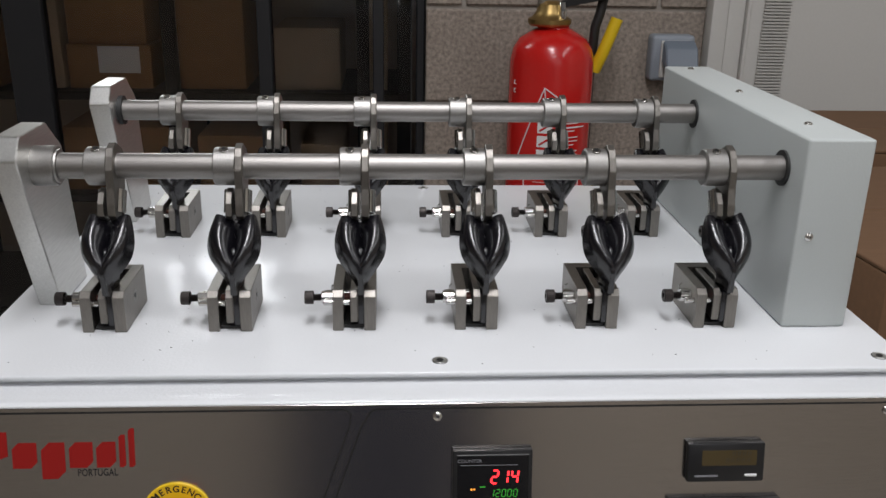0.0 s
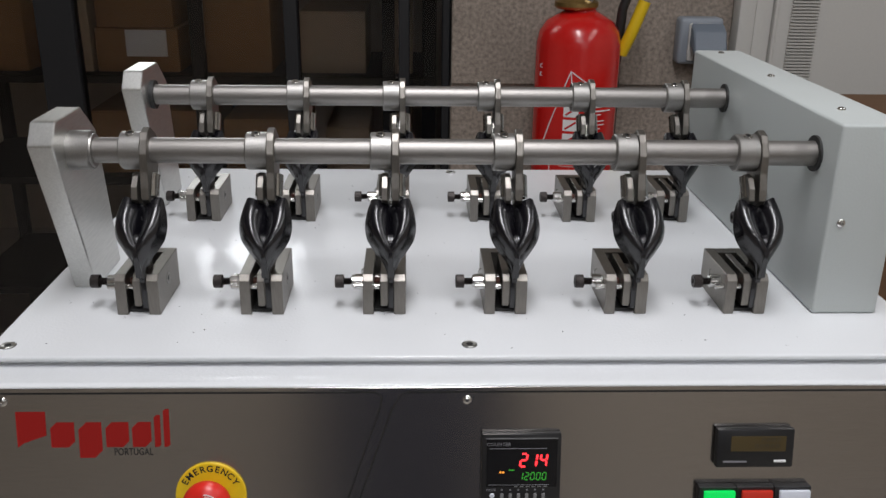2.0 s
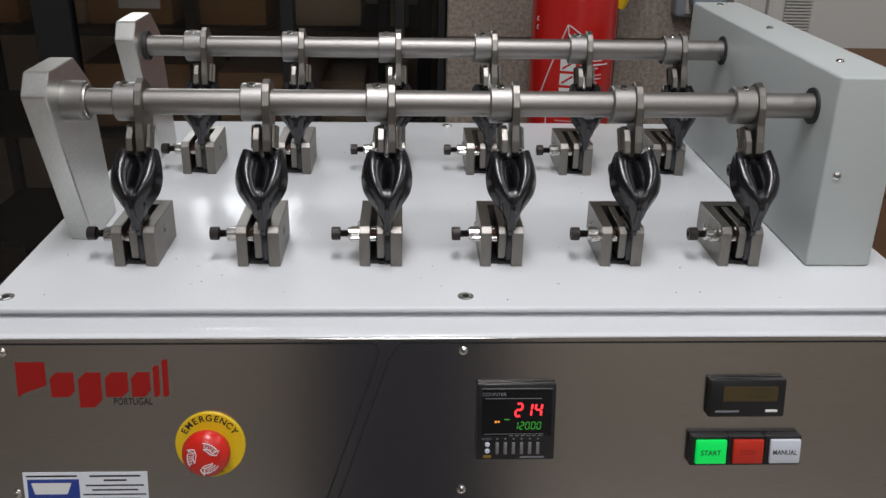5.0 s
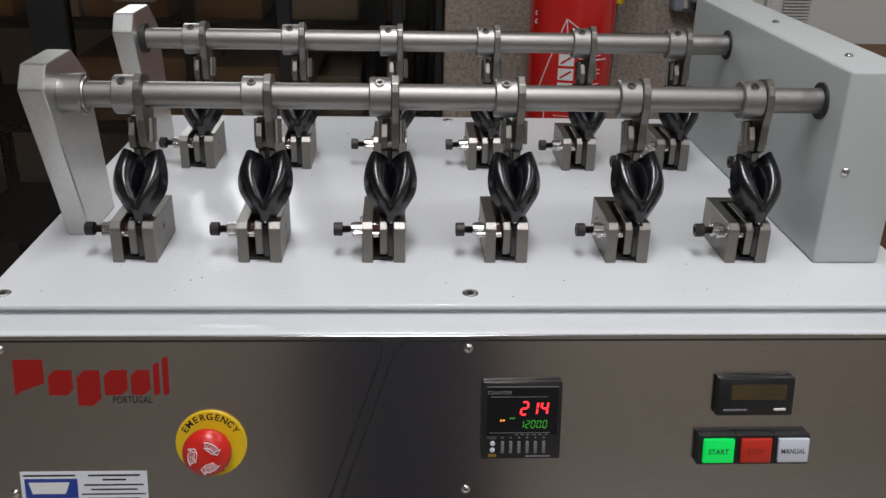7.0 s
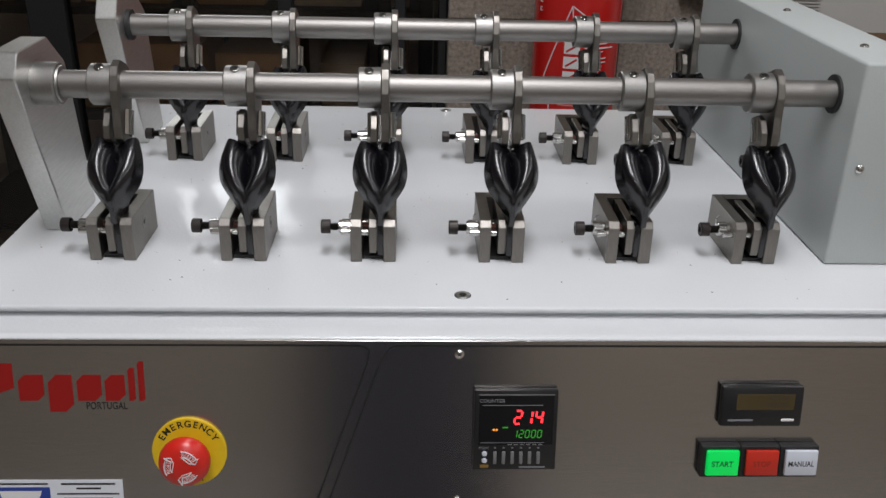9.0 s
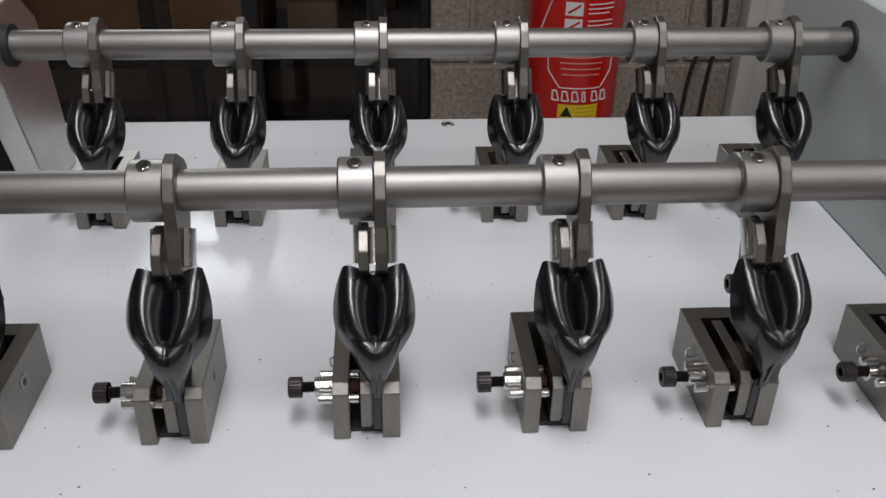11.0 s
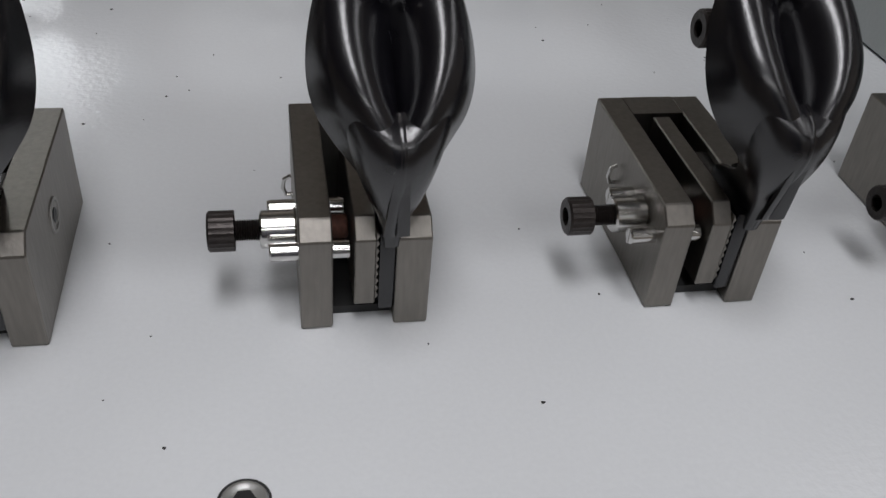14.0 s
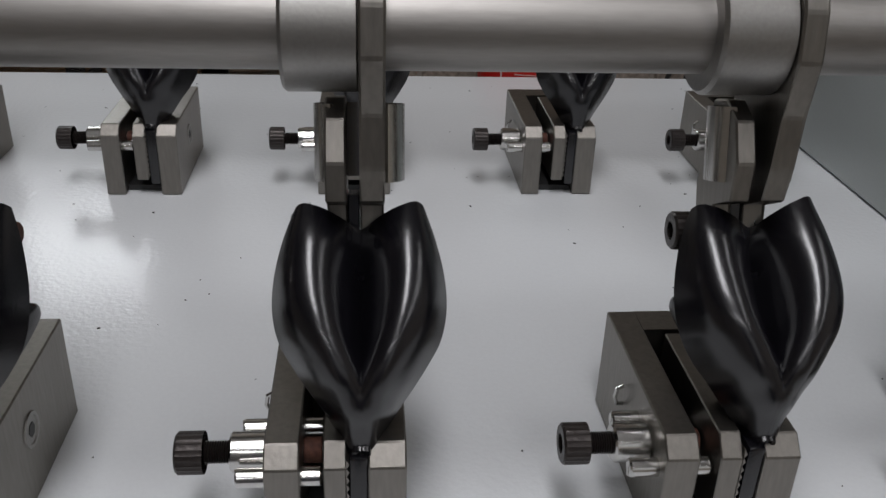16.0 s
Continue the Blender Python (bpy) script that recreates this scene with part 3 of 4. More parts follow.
OFFS = {-3: -0.4, -2: -0.6, -1: 0.0, 0: 0.6, 1: 2.4, 2: 2.0}      # how far each specimen sits to the right
specimens = []
for row in (0, 1):
    for k in range(-3, 3):
        sp = empty("leather_specimen", station(row, k) + Vector(((20.3 + OFFS[k]) * U, 0, 0)), "black coated leather specimen folded between two clamps", "specimen", "folded specimens")
        part("clamped_tail", box(bmesh.new(), -2.1 - OFFS[k] * 0.9, 2.0 - OFFS[k] * 0.9, 0.7, 30, 4.5, 28.3, 0.8), RUBBER, sp)
        st = part("lower_fold", stem(), RUBBER, sp)
        halves = [part("lobe", lobe(side, row * 20 + k * 2 + (side > 0) + 50), RUBBER, sp, "shiny black leather lobe with frayed edge") for side in (-1, 1)]
        wb = part("groove", web(), RUBBER, sp)
        specimens.append((st, wb, *halves))

# ---- machine: front panel fittings ----
tilt = math.atan(LEAN_K)
PM = Matrix.Translation((0, -90, -18)) @ Matrix.Rotation(radians(90) - tilt, 4, "X")
PMU = Matrix.Diagonal((U, U, U, 1)) @ PM @ Matrix.Diagonal((1 / U, 1 / U, 1 / U, 1))


def ps(z):
    """The way up the panel for a height of the machine."""
    return (z + 18) / math.cos(tilt)


def ppart(name, bm, material, parent=machine, label=""):
    """A part drawn on the panel: x along it, y up it, z out of it."""
    bm.transform(PM)
    return part(name, bm, material, parent, label)


def ptext(name, body, size, material, parent, x, y, h, align="LEFT", turn=0.0, bold=0.0, width=1.0, squeeze=1.0):
    ob = text(name, body, size * U, material, parent, (0, 0, 0), (0, 0, 0), align, "", 0.00006, bold * U, width)
    ob.matrix_local = PMU @ Matrix.Translation((x * U, y * U, h * U)) @ Matrix.Rotation(radians(turn), 4, "Z") @ Matrix.Diagonal((squeeze, 1, 1, 1))
    return ob


def strip(bm, pts, w, h0=0.02, h1=0.12):
    """A printed line of width w through points on the panel."""
    a = [Vector((*p, 0)) for p in pts]
    left, right = [], []
    for i, p in enumerate(a):
        d = (a[min(i + 1, len(a) - 1)] - a[max(i - 1, 0)]).normalized()
        n = Vector((-d.y, d.x, 0)) * w / 2
        left.append(p + n), right.append(p - n)
    for i in range(len(a) - 1):
        vs = []
        for h in (h0, h1):
            vs.append([bm.verts.new((q.x, q.y, h)) for q in (left[i], left[i + 1], right[i + 1], right[i])])
        lo, hi = vs
        bm.faces.new(hi), bm.faces.new(lo)
        for k in range(4):
            bm.faces.new((lo[k], lo[(k + 1) % 4], hi[(k + 1) % 4], hi[k]))
    return bm


slope = (-104.5 + 69.6) / (114.6 - 15.2)
top = ps(-12.8)


def frame_line(x_out, x_in, side):
    """One printed frame: along the top, round the corner, down the slanted side."""
    xc = lambda z: x_in + slope * (-15.2 - z)
    pts = [(x_out, top), (x_in - side * 9, top)]
    for k in range(1, 6):
        a = radians(90 * k / 6)
        pts.append((x_in - side * 9 + side * 7.5 * math.sin(a), top - 5.0 * (1 - math.cos(a))))
    pts += [(xc(-24), ps(-24)), (xc(-60), ps(-60)), (xc(-285), ps(-285))]
    return strip(bmesh.new(), pts, 1.25)


ppart("printed_frame", frame_line(-329, -69.6, 1), INK, machine, "black printed outline on the steel")
ppart("printed_frame", frame_line(296, -62.0, -1), INK, machine, "black printed outline on the steel")
for x, z in ((-17, -18), (-308.5, -18), (-17, -114.5), (-308.5, -114.5), (276, -18), (276, -114.5)):
    bm = bmesh.new()
    turned(bm, [(0, 3.0), (0.8, 2.9), (1.5, 2.2), (1.9, 1.2), (1.2, 1.0)], (x, ps(z), 0), "z", 16)
    ppart("panel_screw", bm, CHROME, machine, "domed bright panel screw")

# maker's mark as plain red blocks, with the country under it
mark = ppart("maker_mark", prism(bmesh.new(), [(-301.5, ps(-48)), (-297, ps(-45)), (-283, ps(-40)), (-283, ps(-24.5)), (-301.5, ps(-24.5))], 0.02, 0.13, "z"), REDINK, machine, "red printed maker's mark of plain block shapes")
for x0, x1, z0, z1, cut in ((-280.5, -265.5, -48, -31.5, 4), (-263.0, -248.5, -55, -31.5, 5), (-246, -231.5, -48, -31.5, 4), (-229.5, -217.5, -48, -31.5, 4), (-215.5, -211.5, -48, -27, 1.5), (-209.6, -205.8, -48, -23, 1.5)):
    ppart("mark_shape", prism(bmesh.new(), [(x0, ps(z0)), (x1 - cut, ps(z0)), (x1, ps(z0) + cut), (x1, ps(z1)), (x0 + cut, ps(z1)), (x0, ps(z1) - cut)], 0.02, 0.13, "z"), REDINK, mark)
ptext("printed_word", "PORTUGAL", 6.6, INK, machine, -241.5, ps(-53.3), 0.06, squeeze=0.70, width=1.05, bold=0.08)

# label sheet
lab = ppart("label_sheet", box(bmesh.new(), -304, -223.5, ps(-150), ps(-99.5), 0.02, 0.25, 0.08, 1), STICKER, machine, "white adhesive supplier label with blue field")
ppart("blue_field", box(bmesh.new(), -301.5, -268, ps(-118), ps(-104.5), 0.2, 0.32), BLUEINK, lab)
ppart("mark_shape", prism(bmesh.new(), [(-297, ps(-115)), (-276, ps(-115)), (-273, ps(-107)), (-299, ps(-107))], 0.3, 0.36, "z"), WHITEINK, lab)
for x0, x1, z, w in ((-302, -269, -102.3, 1.2), (-261, -228, -102.4, 1.3), (-252, -237, -105.4, 1.3), (-264, -226, -109.0, 1.1), (-260, -230, -112.2, 1.1), (-266, -225, -115.4, 1.0), (-262, -229, -118.5, 1.0), (-300, -232, -124, 1.0)):
    ppart("text_bar", strip(bmesh.new(), [(x0, ps(z)), (x1, ps(z))], w, 0.2, 0.3), INK, lab)

# emergency stop
stop = empty("emergency_stop", (0, 0, 0), "red mushroom emergency stop button on a yellow disc", "")
stop.parent = machine
EX, EZ = -181.2, ps(-80.6)
plate_ = bmesh.new()
turned(plate_, [(0.05, 22.6), (1.4, 22.6), (1.8, 22.0)], (EX, EZ, 0), "z", 48)
disc = ppart("yellow_disc", plate_, YELLOW, stop, "yellow round legend plate")
for word, mid, rad, flip in (("EMERGENCY", 90, 16.7, 1), ("STOP", 270, 20.3, -1)):
    stepa = 14.6 if flip > 0 else 15.5
    for i, ch in enumerate(word):
        a = mid - flip * (i - (len(word) - 1) / 2) * stepa
        ptext("letter", ch, 6.0, INK, disc, EX + rad * math.cos(radians(a)), EZ + rad * math.sin(radians(a)), 1.85, "CENTER", a - 90 if flip > 0 else a + 90, 0.12)
bm = bmesh.new()
turned(bm, [(1.5, 8.5), (9, 8.5), (9.5, 13.5), (11, 15.0), (14, 15.3), (17, 14.6), (19.3, 12.5), (20.6, 9), (21.2, 5), (21.4, 0.01)], (EX, EZ, 0), "z", 48)
knob = ppart("mushroom", bm, REDPLASTIC, stop, "glossy red mushroom head")
for base in (60, 180, 300):
    arc = [(EX + 10.2 * math.cos(radians(base + d)), EZ + 10.2 * math.sin(radians(base + d))) for d in range(-30, 31, 10)]
    inn = [(EX + 6.6 * math.cos(radians(base + d)), EZ + 6.6 * math.sin(radians(base + d))) for d in range(-30, 31, 10)]
    tip = (EX + 8.4 * math.cos(radians(base - 46)), EZ + 8.4 * math.sin(radians(base - 46)))
    wide_o = (EX + 11.6 * math.cos(radians(base - 30)), EZ + 11.6 * math.sin(radians(base - 30)))
    wide_i = (EX + 5.2 * math.cos(radians(base - 30)), EZ + 5.2 * math.sin(radians(base - 30)))
    ppart("reset_arrow", strip(bmesh.new(), arc[::-1] + inn + [wide_i, tip, wide_o, arc[0]], 0.5, 20.9, 21.55), WHITEINK, knob, "white printed arrow")
    for i, ch in enumerate("RESET"):
        a = base + (2 - i) * 11
        ptext("letter", ch, 3.0, WHITEINK, knob, EX + 7.3 * math.cos(radians(a)), EZ + 7.3 * math.sin(radians(a)), 21.5, "CENTER", a - 90)

# counter with lit digits
counter = empty("counter", (0, 0, 0), "black square panel counter with red and green lit digits", "")
counter.parent = machine
C0, C1, CT, CB = -7.6, 43.6, ps(-39.0), ps(-91.2)
bm = bmesh.new()
box(bm, C0, C1, CB, CT, 0.05, 5.0, 0.9, 2)
body_ = ppart("bezel", bm, BLACKPLASTIC, counter, "black plastic bezel")
ppart("window", box(bmesh.new(), C0 + 3.0, C1 - 2.5, CB + 17, CT - 3.4, 4.6, 5.15, 0.1, 1), mat("dark_window", (0.006, 0.006, 0.007), 0.25), counter, "dark display window")
ppart("rim_line", box(bmesh.new(), C0 + 2.8, C1 - 2.4, CT - 3.2, CT - 2.6, 4.9, 5.2), GREYPLASTIC, counter)
SEGS = {"0": "abcdef", "1": "bc", "2": "abged", "4": "fgbc"}


def digit(ch, x, y, w, h, th, material, parent, lift):
    """A seven-segment digit, slanted a little; each lit segment is a bar of its own."""
    ends = {"a": ((0, h), (w, h)), "b": ((w, h), (w, h / 2)), "c": ((w, h / 2), (w, 0)), "d": ((0, 0), (w, 0)), "e": ((0, h / 2), (0, 0)), "f": ((0, h), (0, h / 2)), "g": ((0, h / 2), (w, h / 2))}
    for s in SEGS[ch]:
        (ax, ay), (bx, by) = ends[s]
        g = 0.12
        ax, bx, ay, by = ax + (bx - ax) * g, bx - (bx - ax) * g, ay + (by - ay) * g, by - (by - ay) * g
        ppart("segment", strip(bmesh.new(), [(x + ax + ay * 0.12, y + ay), (x + bx + by * 0.12, y + by)], th, lift, lift + 0.08), material, parent)


for i, ch in enumerate("214"):
    digit(ch, 17.0 + i * 6.4, ps(-60.6), 3.9, 8.6, 1.25, GLOWRED, counter, 5.2)
for i, ch in enumerate("12000"):
    digit(ch, 16.4 + i * 3.75, ps(-69.6), 2.3, 4.9, 0.62, GLOWGREEN, counter, 5.2)
ptext("printed_word", "COUNTER", 3.2, GREYINK, counter, -4.5, ps(-46.8), 5.2, width=1.05)
ppart("rule", strip(bmesh.new(), [(-2.5, ps(-48.6)), (34, ps(-48.6))], 0.35, 5.15, 5.25), GREYINK, counter)
ppart("rule", strip(bmesh.new(), [(-3, ps(-73)), (36, ps(-73))], 0.3, 5.15, 5.25), GREYINK, counter)
for x in (4.6, 6.4):
    bm = bmesh.new()
    turned(bm, [(5.1, 0.75), (5.3, 0.7)], (x, ps(-64.5), 0), "z", 10)
    ppart("indicator", bm, GLOWAMBER, counter, "small amber indicator")
ppart("text_bar", strip(bmesh.new(), [(10, ps(-63)), (13.5, ps(-63))], 0.8, 5.15, 5.22), GLOWGREEN, counter)
for i in range(6):
    ppart("text_bar", strip(bmesh.new(), [(13.5 + i * 3.8, ps(-74.2)), (16 + i * 3.8, ps(-74.2))], 0.6, 5.15, 5.25), GREYPLASTIC, counter)
    x = 5.8 + i * 5.35
    ppart("rocker_key", box(bmesh.new(), x - 1.1, x + 1.1, ps(-87.0), ps(-78.6), 4.9, 6.0, 0.5, 2), GREYPLASTIC, counter, "grey rocker key")
    ppart("key_number", strip(bmesh.new(), [(x - 0.6, ps(-76.4)), (x + 0.6, ps(-76.4))], 1.0, 5.05, 5.12), GREYINK, counter)
ptext("printed_word", "MODE", 2.2, GREYINK, counter, -4.4, ps(-77.2), 5.06)
for z in (-80.3, -84.8):
    bm = bmesh.new()
    turned(bm, [(4.9, 1.7), (5.6, 1.6), (6.0, 1.1)], (-0.6, ps(z), 0), "z", 16)
    ppart("round_key", bm, MANLAMP, counter, "small pale round key")
ppart("brown_tag", box(bmesh.new(), -3.2, 2.0, ps(-89.6), ps(-87.6), 4.95, 5.15), mat("ochre_print", (0.25, 0.15, 0.03), 0.5), counter)
ppart("text_bar", strip(bmesh.new(), [(21, ps(-89.2)), (37, ps(-89.2))], 1.0, 5.02, 5.1), GREYINK, counter)

# hour meter
meter = empty("hour_meter", (0, 0, 0), "small black panel hour meter with a dim display", "")
meter.parent = machine
bm = bmesh.new()
box(bm, 143.8, 194.6, ps(-62.4), ps(-36.2), 0.05, 6.0, 1.6, 2)
ppart("bezel", bm, BLACKPLASTIC, meter, "black bevelled plastic bezel")
ppart("display", box(bmesh.new(), 153.0, 189, ps(-51.2), ps(-41.0), 5.7, 6.12, 0.1, 1), LCD, meter, "dim amber display")
for z, x0 in ((-43.4, 173), (-47.8, 169)):
    for i in range(5):
        x = x0 + i * 3.4
        if x < 186:
            ppart("segment", strip(bmesh.new(), [(x, ps(z) - 1.3), (x + 0.3, ps(z) + 1.3), (x + 1.7, ps(z) + 1.3), (x + 1.5, ps(z) - 1.0)], 0.45, 6.1, 6.16), INK, meter)
ppart("reset_key", box(bmesh.new(), 181.5, 189.5, ps(-58.6), ps(-56.9), 5.8, 6.6, 0.3, 1), WHITEINK, meter, "white oval reset key")
ppart("text_bar", strip(bmesh.new(), [(148.5, ps(-58.0)), (164, ps(-58.0))], 1.3, 6.0, 6.06), GREYINK, meter)

# push buttons
for i, (word, lens, ink) in enumerate((("START", STARTLAMP, INK), ("STOP", STOPLAMP, mat("dull_red_print", (0.28, 0.02, 0.01), 0.5)), ("MANUAL", MANLAMP, INK))):
    b = empty("push_button", (0, 0, 0), f"square lens push button reading {word.lower()}, in a black frame", "")
    b.parent = machine
    x0 = 136.6 + i * 24.7
    bm = bmesh.new()
    prism(bm, [(x0 - 2.6, ps(-95.8)), (x0 + 22.0, ps(-95.8)), (x0 + 22.0, ps(-75.0)), (x0 - 2.6, ps(-75.0))], 0.05, 6.4, "z", 0.5)
    ppart("frame", bm, BLACKPLASTIC, b, "black plastic frame")
    lens_ = ppart("lens", box(bmesh.new(), x0 + 0.3, x0 + 20.8, ps(-93.6), ps(-77.0), 6.2, 9.2, 1.0, 2), lens, b, ("lit green", "unlit red", "pale white")[i] + " translucent lens")
    ptext("printed_word", word, 5.0, ink, lens_, x0 + 10.2, ps(-87.2), 9.22, "CENTER", bold=0.06, squeeze=0.92 if i < 2 else 0.80)

# ---- bench under the machine ----
bench = empty("work_bench", (0, 0, 0), "plain laminate work bench carrying the machine", "bench")
BZ0 = DECK - 300 * U
part("bench_top", box(bmesh.new(), -0.40, 1.25, -0.30, 0.66, BZ0 - 0.04, BZ0 - 0.0005, 0.004, 2), BENCHM, bench, unit=1)
for x in (-0.36, 1.2):
    for y in (-0.26, 0.6):
        part("leg", box(bmesh.new(), x - 0.025, x + 0.025, y - 0.025, y + 0.025, 0.0, BZ0 - 0.04, 0.003, 1), DARKMETAL, bench, unit=1)


def carton(x, y, z, w, d, h, turn=0.0, pale=False, dark=False, label="brown closed cardboard carton with taped lid"):
    c = empty("carton", (x, y, z), label, "box", "stored cartons")
    c.rotation_euler[2] = radians(turn)
    # dark picks the brown with shade mixed into it
    m = CARDPALE if pale else CARDSHADED if dark else CARD
    part("body", box(bmesh.new(), -w / 2, w / 2, -d / 2, d / 2, 0.0005, h - 0.004, 0.004, 2), m, c, unit=1)
    for sgn in (-1, 1):
        y0, y1 = (0.0008, d / 2 - 0.001) if sgn > 0 else (-d / 2 + 0.001, -0.0008)
        part("flap", box(bmesh.new(), -w / 2 + 0.001, w / 2 - 0.001, y0, y1, h - 0.0042, h, 0.001, 1), m, c, unit=1)
    return c


# these two get the shade beside the machine through their colour
carton(0.60, 0.42, BZ0, 0.42, 0.36, 0.215, 6, False, True, "brown cardboard carton lying beside the machine, coloured as shaded")
carton(0.80, 0.83, 0.0, 0.5, 0.30, 0.955, 0, False, True, "tall brown cardboard carton standing behind the bench, coloured as shaded")

# ---- fire extinguisher on the wall ----
ext = empty("fire_extinguisher", (0.236, 1.17, 0.665), "red wall-hung fire extinguisher with black lever and yellow nozzle", "extinguisher")
ER = 0.0785
bm = bmesh.new()
turned(bm, [(0.0, 0.070), (0.008, ER - 0.002), (0.02, ER), (0.345, ER), (0.368, ER - 0.005), (0.386, ER - 0.017), (0.398, 0.042), (0.404, 0.030), (0.41, 0.028)], (0, 0, 0), "z", 56)
tank = part("tank", bm, EXTRED, ext, "glossy red enamelled steel tank", 1)
bm = bmesh.new()
turned(bm, [(0.408, 0.036), (0.412, 0.040), (0.420, 0.040), (0.424, 0.032), (0.432, 0.026), (0.446, 0.022), (0.452, 0.014)], (-0.008, 0, 0), "z", 32)
part("valve", bm, BRASS, ext, "brass valve body", 1)
bm = bmesh.new()
tube(bm, [(-0.022, 0, 0.44), (-0.022, 0, 0.50)], 0.010, 16)
part("gauge_stub", bm, mat("dull_nickel", (0.4, 0.38, 0.35), 0.35, 1, 0.05, 300), ext, unit=1)
bm = bmesh.new()
tube(bm, [(0.012, -0.02, 0.415), (0.012, -0.022, 0.435), (0.012, -0.012, 0.447)], 0.007, 12)
part("pin_boss", bm, CHROME, ext, unit=1)
bm = bmesh.new()
prism(bm, [(0.0, 0.425), (0.02, 0.445), (0.124, 0.462), (0.128, 0.478), (0.06, 0.474), (-0.005, 0.443)], -0.011, 0.011, "y", 0.003)
part("lever", bm, BLACKPLASTIC, ext, "black plastic squeeze lever", 1)
bm = bmesh.new()
tube(bm, [(0.095, 0.012, 0.470), (0.088, 0.012, 0.43), (0.080, 0.01, 0.405), (0.080, 0.03, 0.30), (0.085, 0.05, 0.15)], 0.009, 14)
part("hose", bm, HOSE, ext, "black rubber hose", 1)
bm = bmesh.new()
tube(bm, [(0.118, 0.0, 0.422), (0.107, 0.0, 0.39), (0.096, 0.0, 0.36), (0.084, 0.01, 0.325)], 0.0115, 14)
part("nozzle", bm, YELLOW, ext, "yellow plastic nozzle", 1)
part("bracket", box(bmesh.new(), -0.03, 0.03, 0.075, WALL_Y - 1.17, 0.30, 0.36, 0.002, 1), DARKMETAL, ext, unit=1)


def on_tank(a, z):
    """A place on the tank: a degrees round from the front."""
    r = ER + 0.0004
    return Vector((r * math.sin(radians(a)), -r * math.cos(radians(a)), z))


def tank_line(pts, w, parent=tank, material=WHITEINK):
    """A printed line wrapped on the tank, through (angle, height) points."""
    bm = bmesh.new()
    dense = []
    for (a0, z0), (a1, z1) in zip(pts, pts[1:]):
        n = max(2, int(abs(a1 - a0) / 4) + 2)
        dense += [(a0 + (a1 - a0) * k / n, z0 + (z1 - z0) * k / n) for k in range(n)]
    dense.append(pts[-1])
    tube(bm, [on_tank(*p) for p in dense], w / 2, 5)
    return part("printed_line", bm, material, parent, unit=1)


def tank_patch(a0, a1, z0, z1, material, name="printed_patch"):
    bm = bmesh.new()
    n = 8
    lo = [bm.verts.new(on_tank(a0 + (a1 - a0) * k / n, z0)) for k in range(n + 1)]
    hi = [bm.verts.new(on_tank(a0 + (a1 - a0) * k / n, z1)) for k in range(n + 1)]
    for k in range(n):
        bm.faces.new((lo[k], lo[k + 1], hi[k + 1], hi[k]))
    return part(name, bm, material, tank, unit=1)


tank_line([(-55, 0.165), (-17, 0.305), (25, 0.265), (62, 0.245)], 0.0022)
tank_line([(-17, 0.305), (-12, 0.245), (10, 0.232), (45, 0.232)], 0.0022)
for k in range(3):
    tank_patch(-24, -4, 0.222 - k * 0.026, 0.243 - k * 0.026, WHITEINK, "pictogram")
    tank_line([(-21, 0.226 - k * 0.026), (-7, 0.239 - k * 0.026)], 0.004, tank, EXTRED)
    for j in range(3):
        tank_line([(2, 0.240 - k * 0.026 - j * 0.007), (34 - 6 * (j == 2), 0.240 - k * 0.026 - j * 0.007)], 0.0020, tank, WHITEINK)
tank_line([(-50, 0.150), (-44, 0.168), (50, 0.168), (50, 0.150)], 0.0016)
tank_line([(-42, 0.160), (-40, 0.105), (-24, 0.078), (26, 0.078), (40, 0.105), (42, 0.160)], 0.0018)
for j in range(6):
    tank_line([(-30 + j * 1.5, 0.148 - j * 0.0095), (30 - j * 1.5, 0.148 - j * 0.0095)], 0.0022, tank, mat("pale_red_print", (0.55, 0.25, 0.22), 0.5))
for j, w in enumerate((8, 8, 8, 4, 8, 8)):
    tank_line([(-32 + j * 12, 0.056), (-32 + j * 12 + w, 0.056), (-32 + j * 12 + w * 0.6, 0.072), (-32 + j * 12, 0.072), (-32 + j * 12, 0.056)], 0.0028)
tank_patch(-24, 25, 0.026, 0.050, YELLOW, "yellow_notice")
bm = bmesh.new()
tri = [on_tank(-21, 0.029), on_tank(-6, 0.029), on_tank(-13.5, 0.047)]
for p in tri:
    p.y -= 0.0006
bm.faces.new([bm.verts.new(p) for p in tri])
part("warning_triangle", bm, INK, tank, unit=1)
for j in range(3):
    tank_line([(-2, 0.045 - j * 0.007), (20, 0.045 - j * 0.007)], 0.0016, tank, mat("ochre_line", (0.42, 0.26, 0.02), 0.5))
for z in (0.297, 0.312):
    tank_line([(-63, z), (-66, z), (-67, z - 0.006), (-63, z - 0.006)], 0.0016)

# ---- socket outlet, cables, door frame and louvre ----
sock = empty("wall_socket", (0.494, WALL_Y, 0.958), "blue-grey surface-mounted wall socket with plug cover", "socket")
part("back_box", box(bmesh.new(), -0.043, 0.043, -0.040, -0.0005, 0.0, 0.090, 0.008, 3), OUTGREY, sock, unit=1)
part("inner_rim", box(bmesh.new(), -0.026, 0.038, -0.046, -0.039, 0.008, 0.080, 0.003, 2), TRIM, sock, unit=1)
bm = bmesh.new()
prism(bm, [(-0.046, 0.082), (-0.070, 0.068), (-0.086, 0.030), (-0.080, 0.024), (-0.046, 0.040)], -0.024, 0.040, "x", 0.003)
part("cover", bm, mat("slate_plastic", (0.16, 0.19, 0.23), 0.4, 0, 0.04, 300), sock, "hinged slate plastic cover", 1)
bm = bmesh.new()
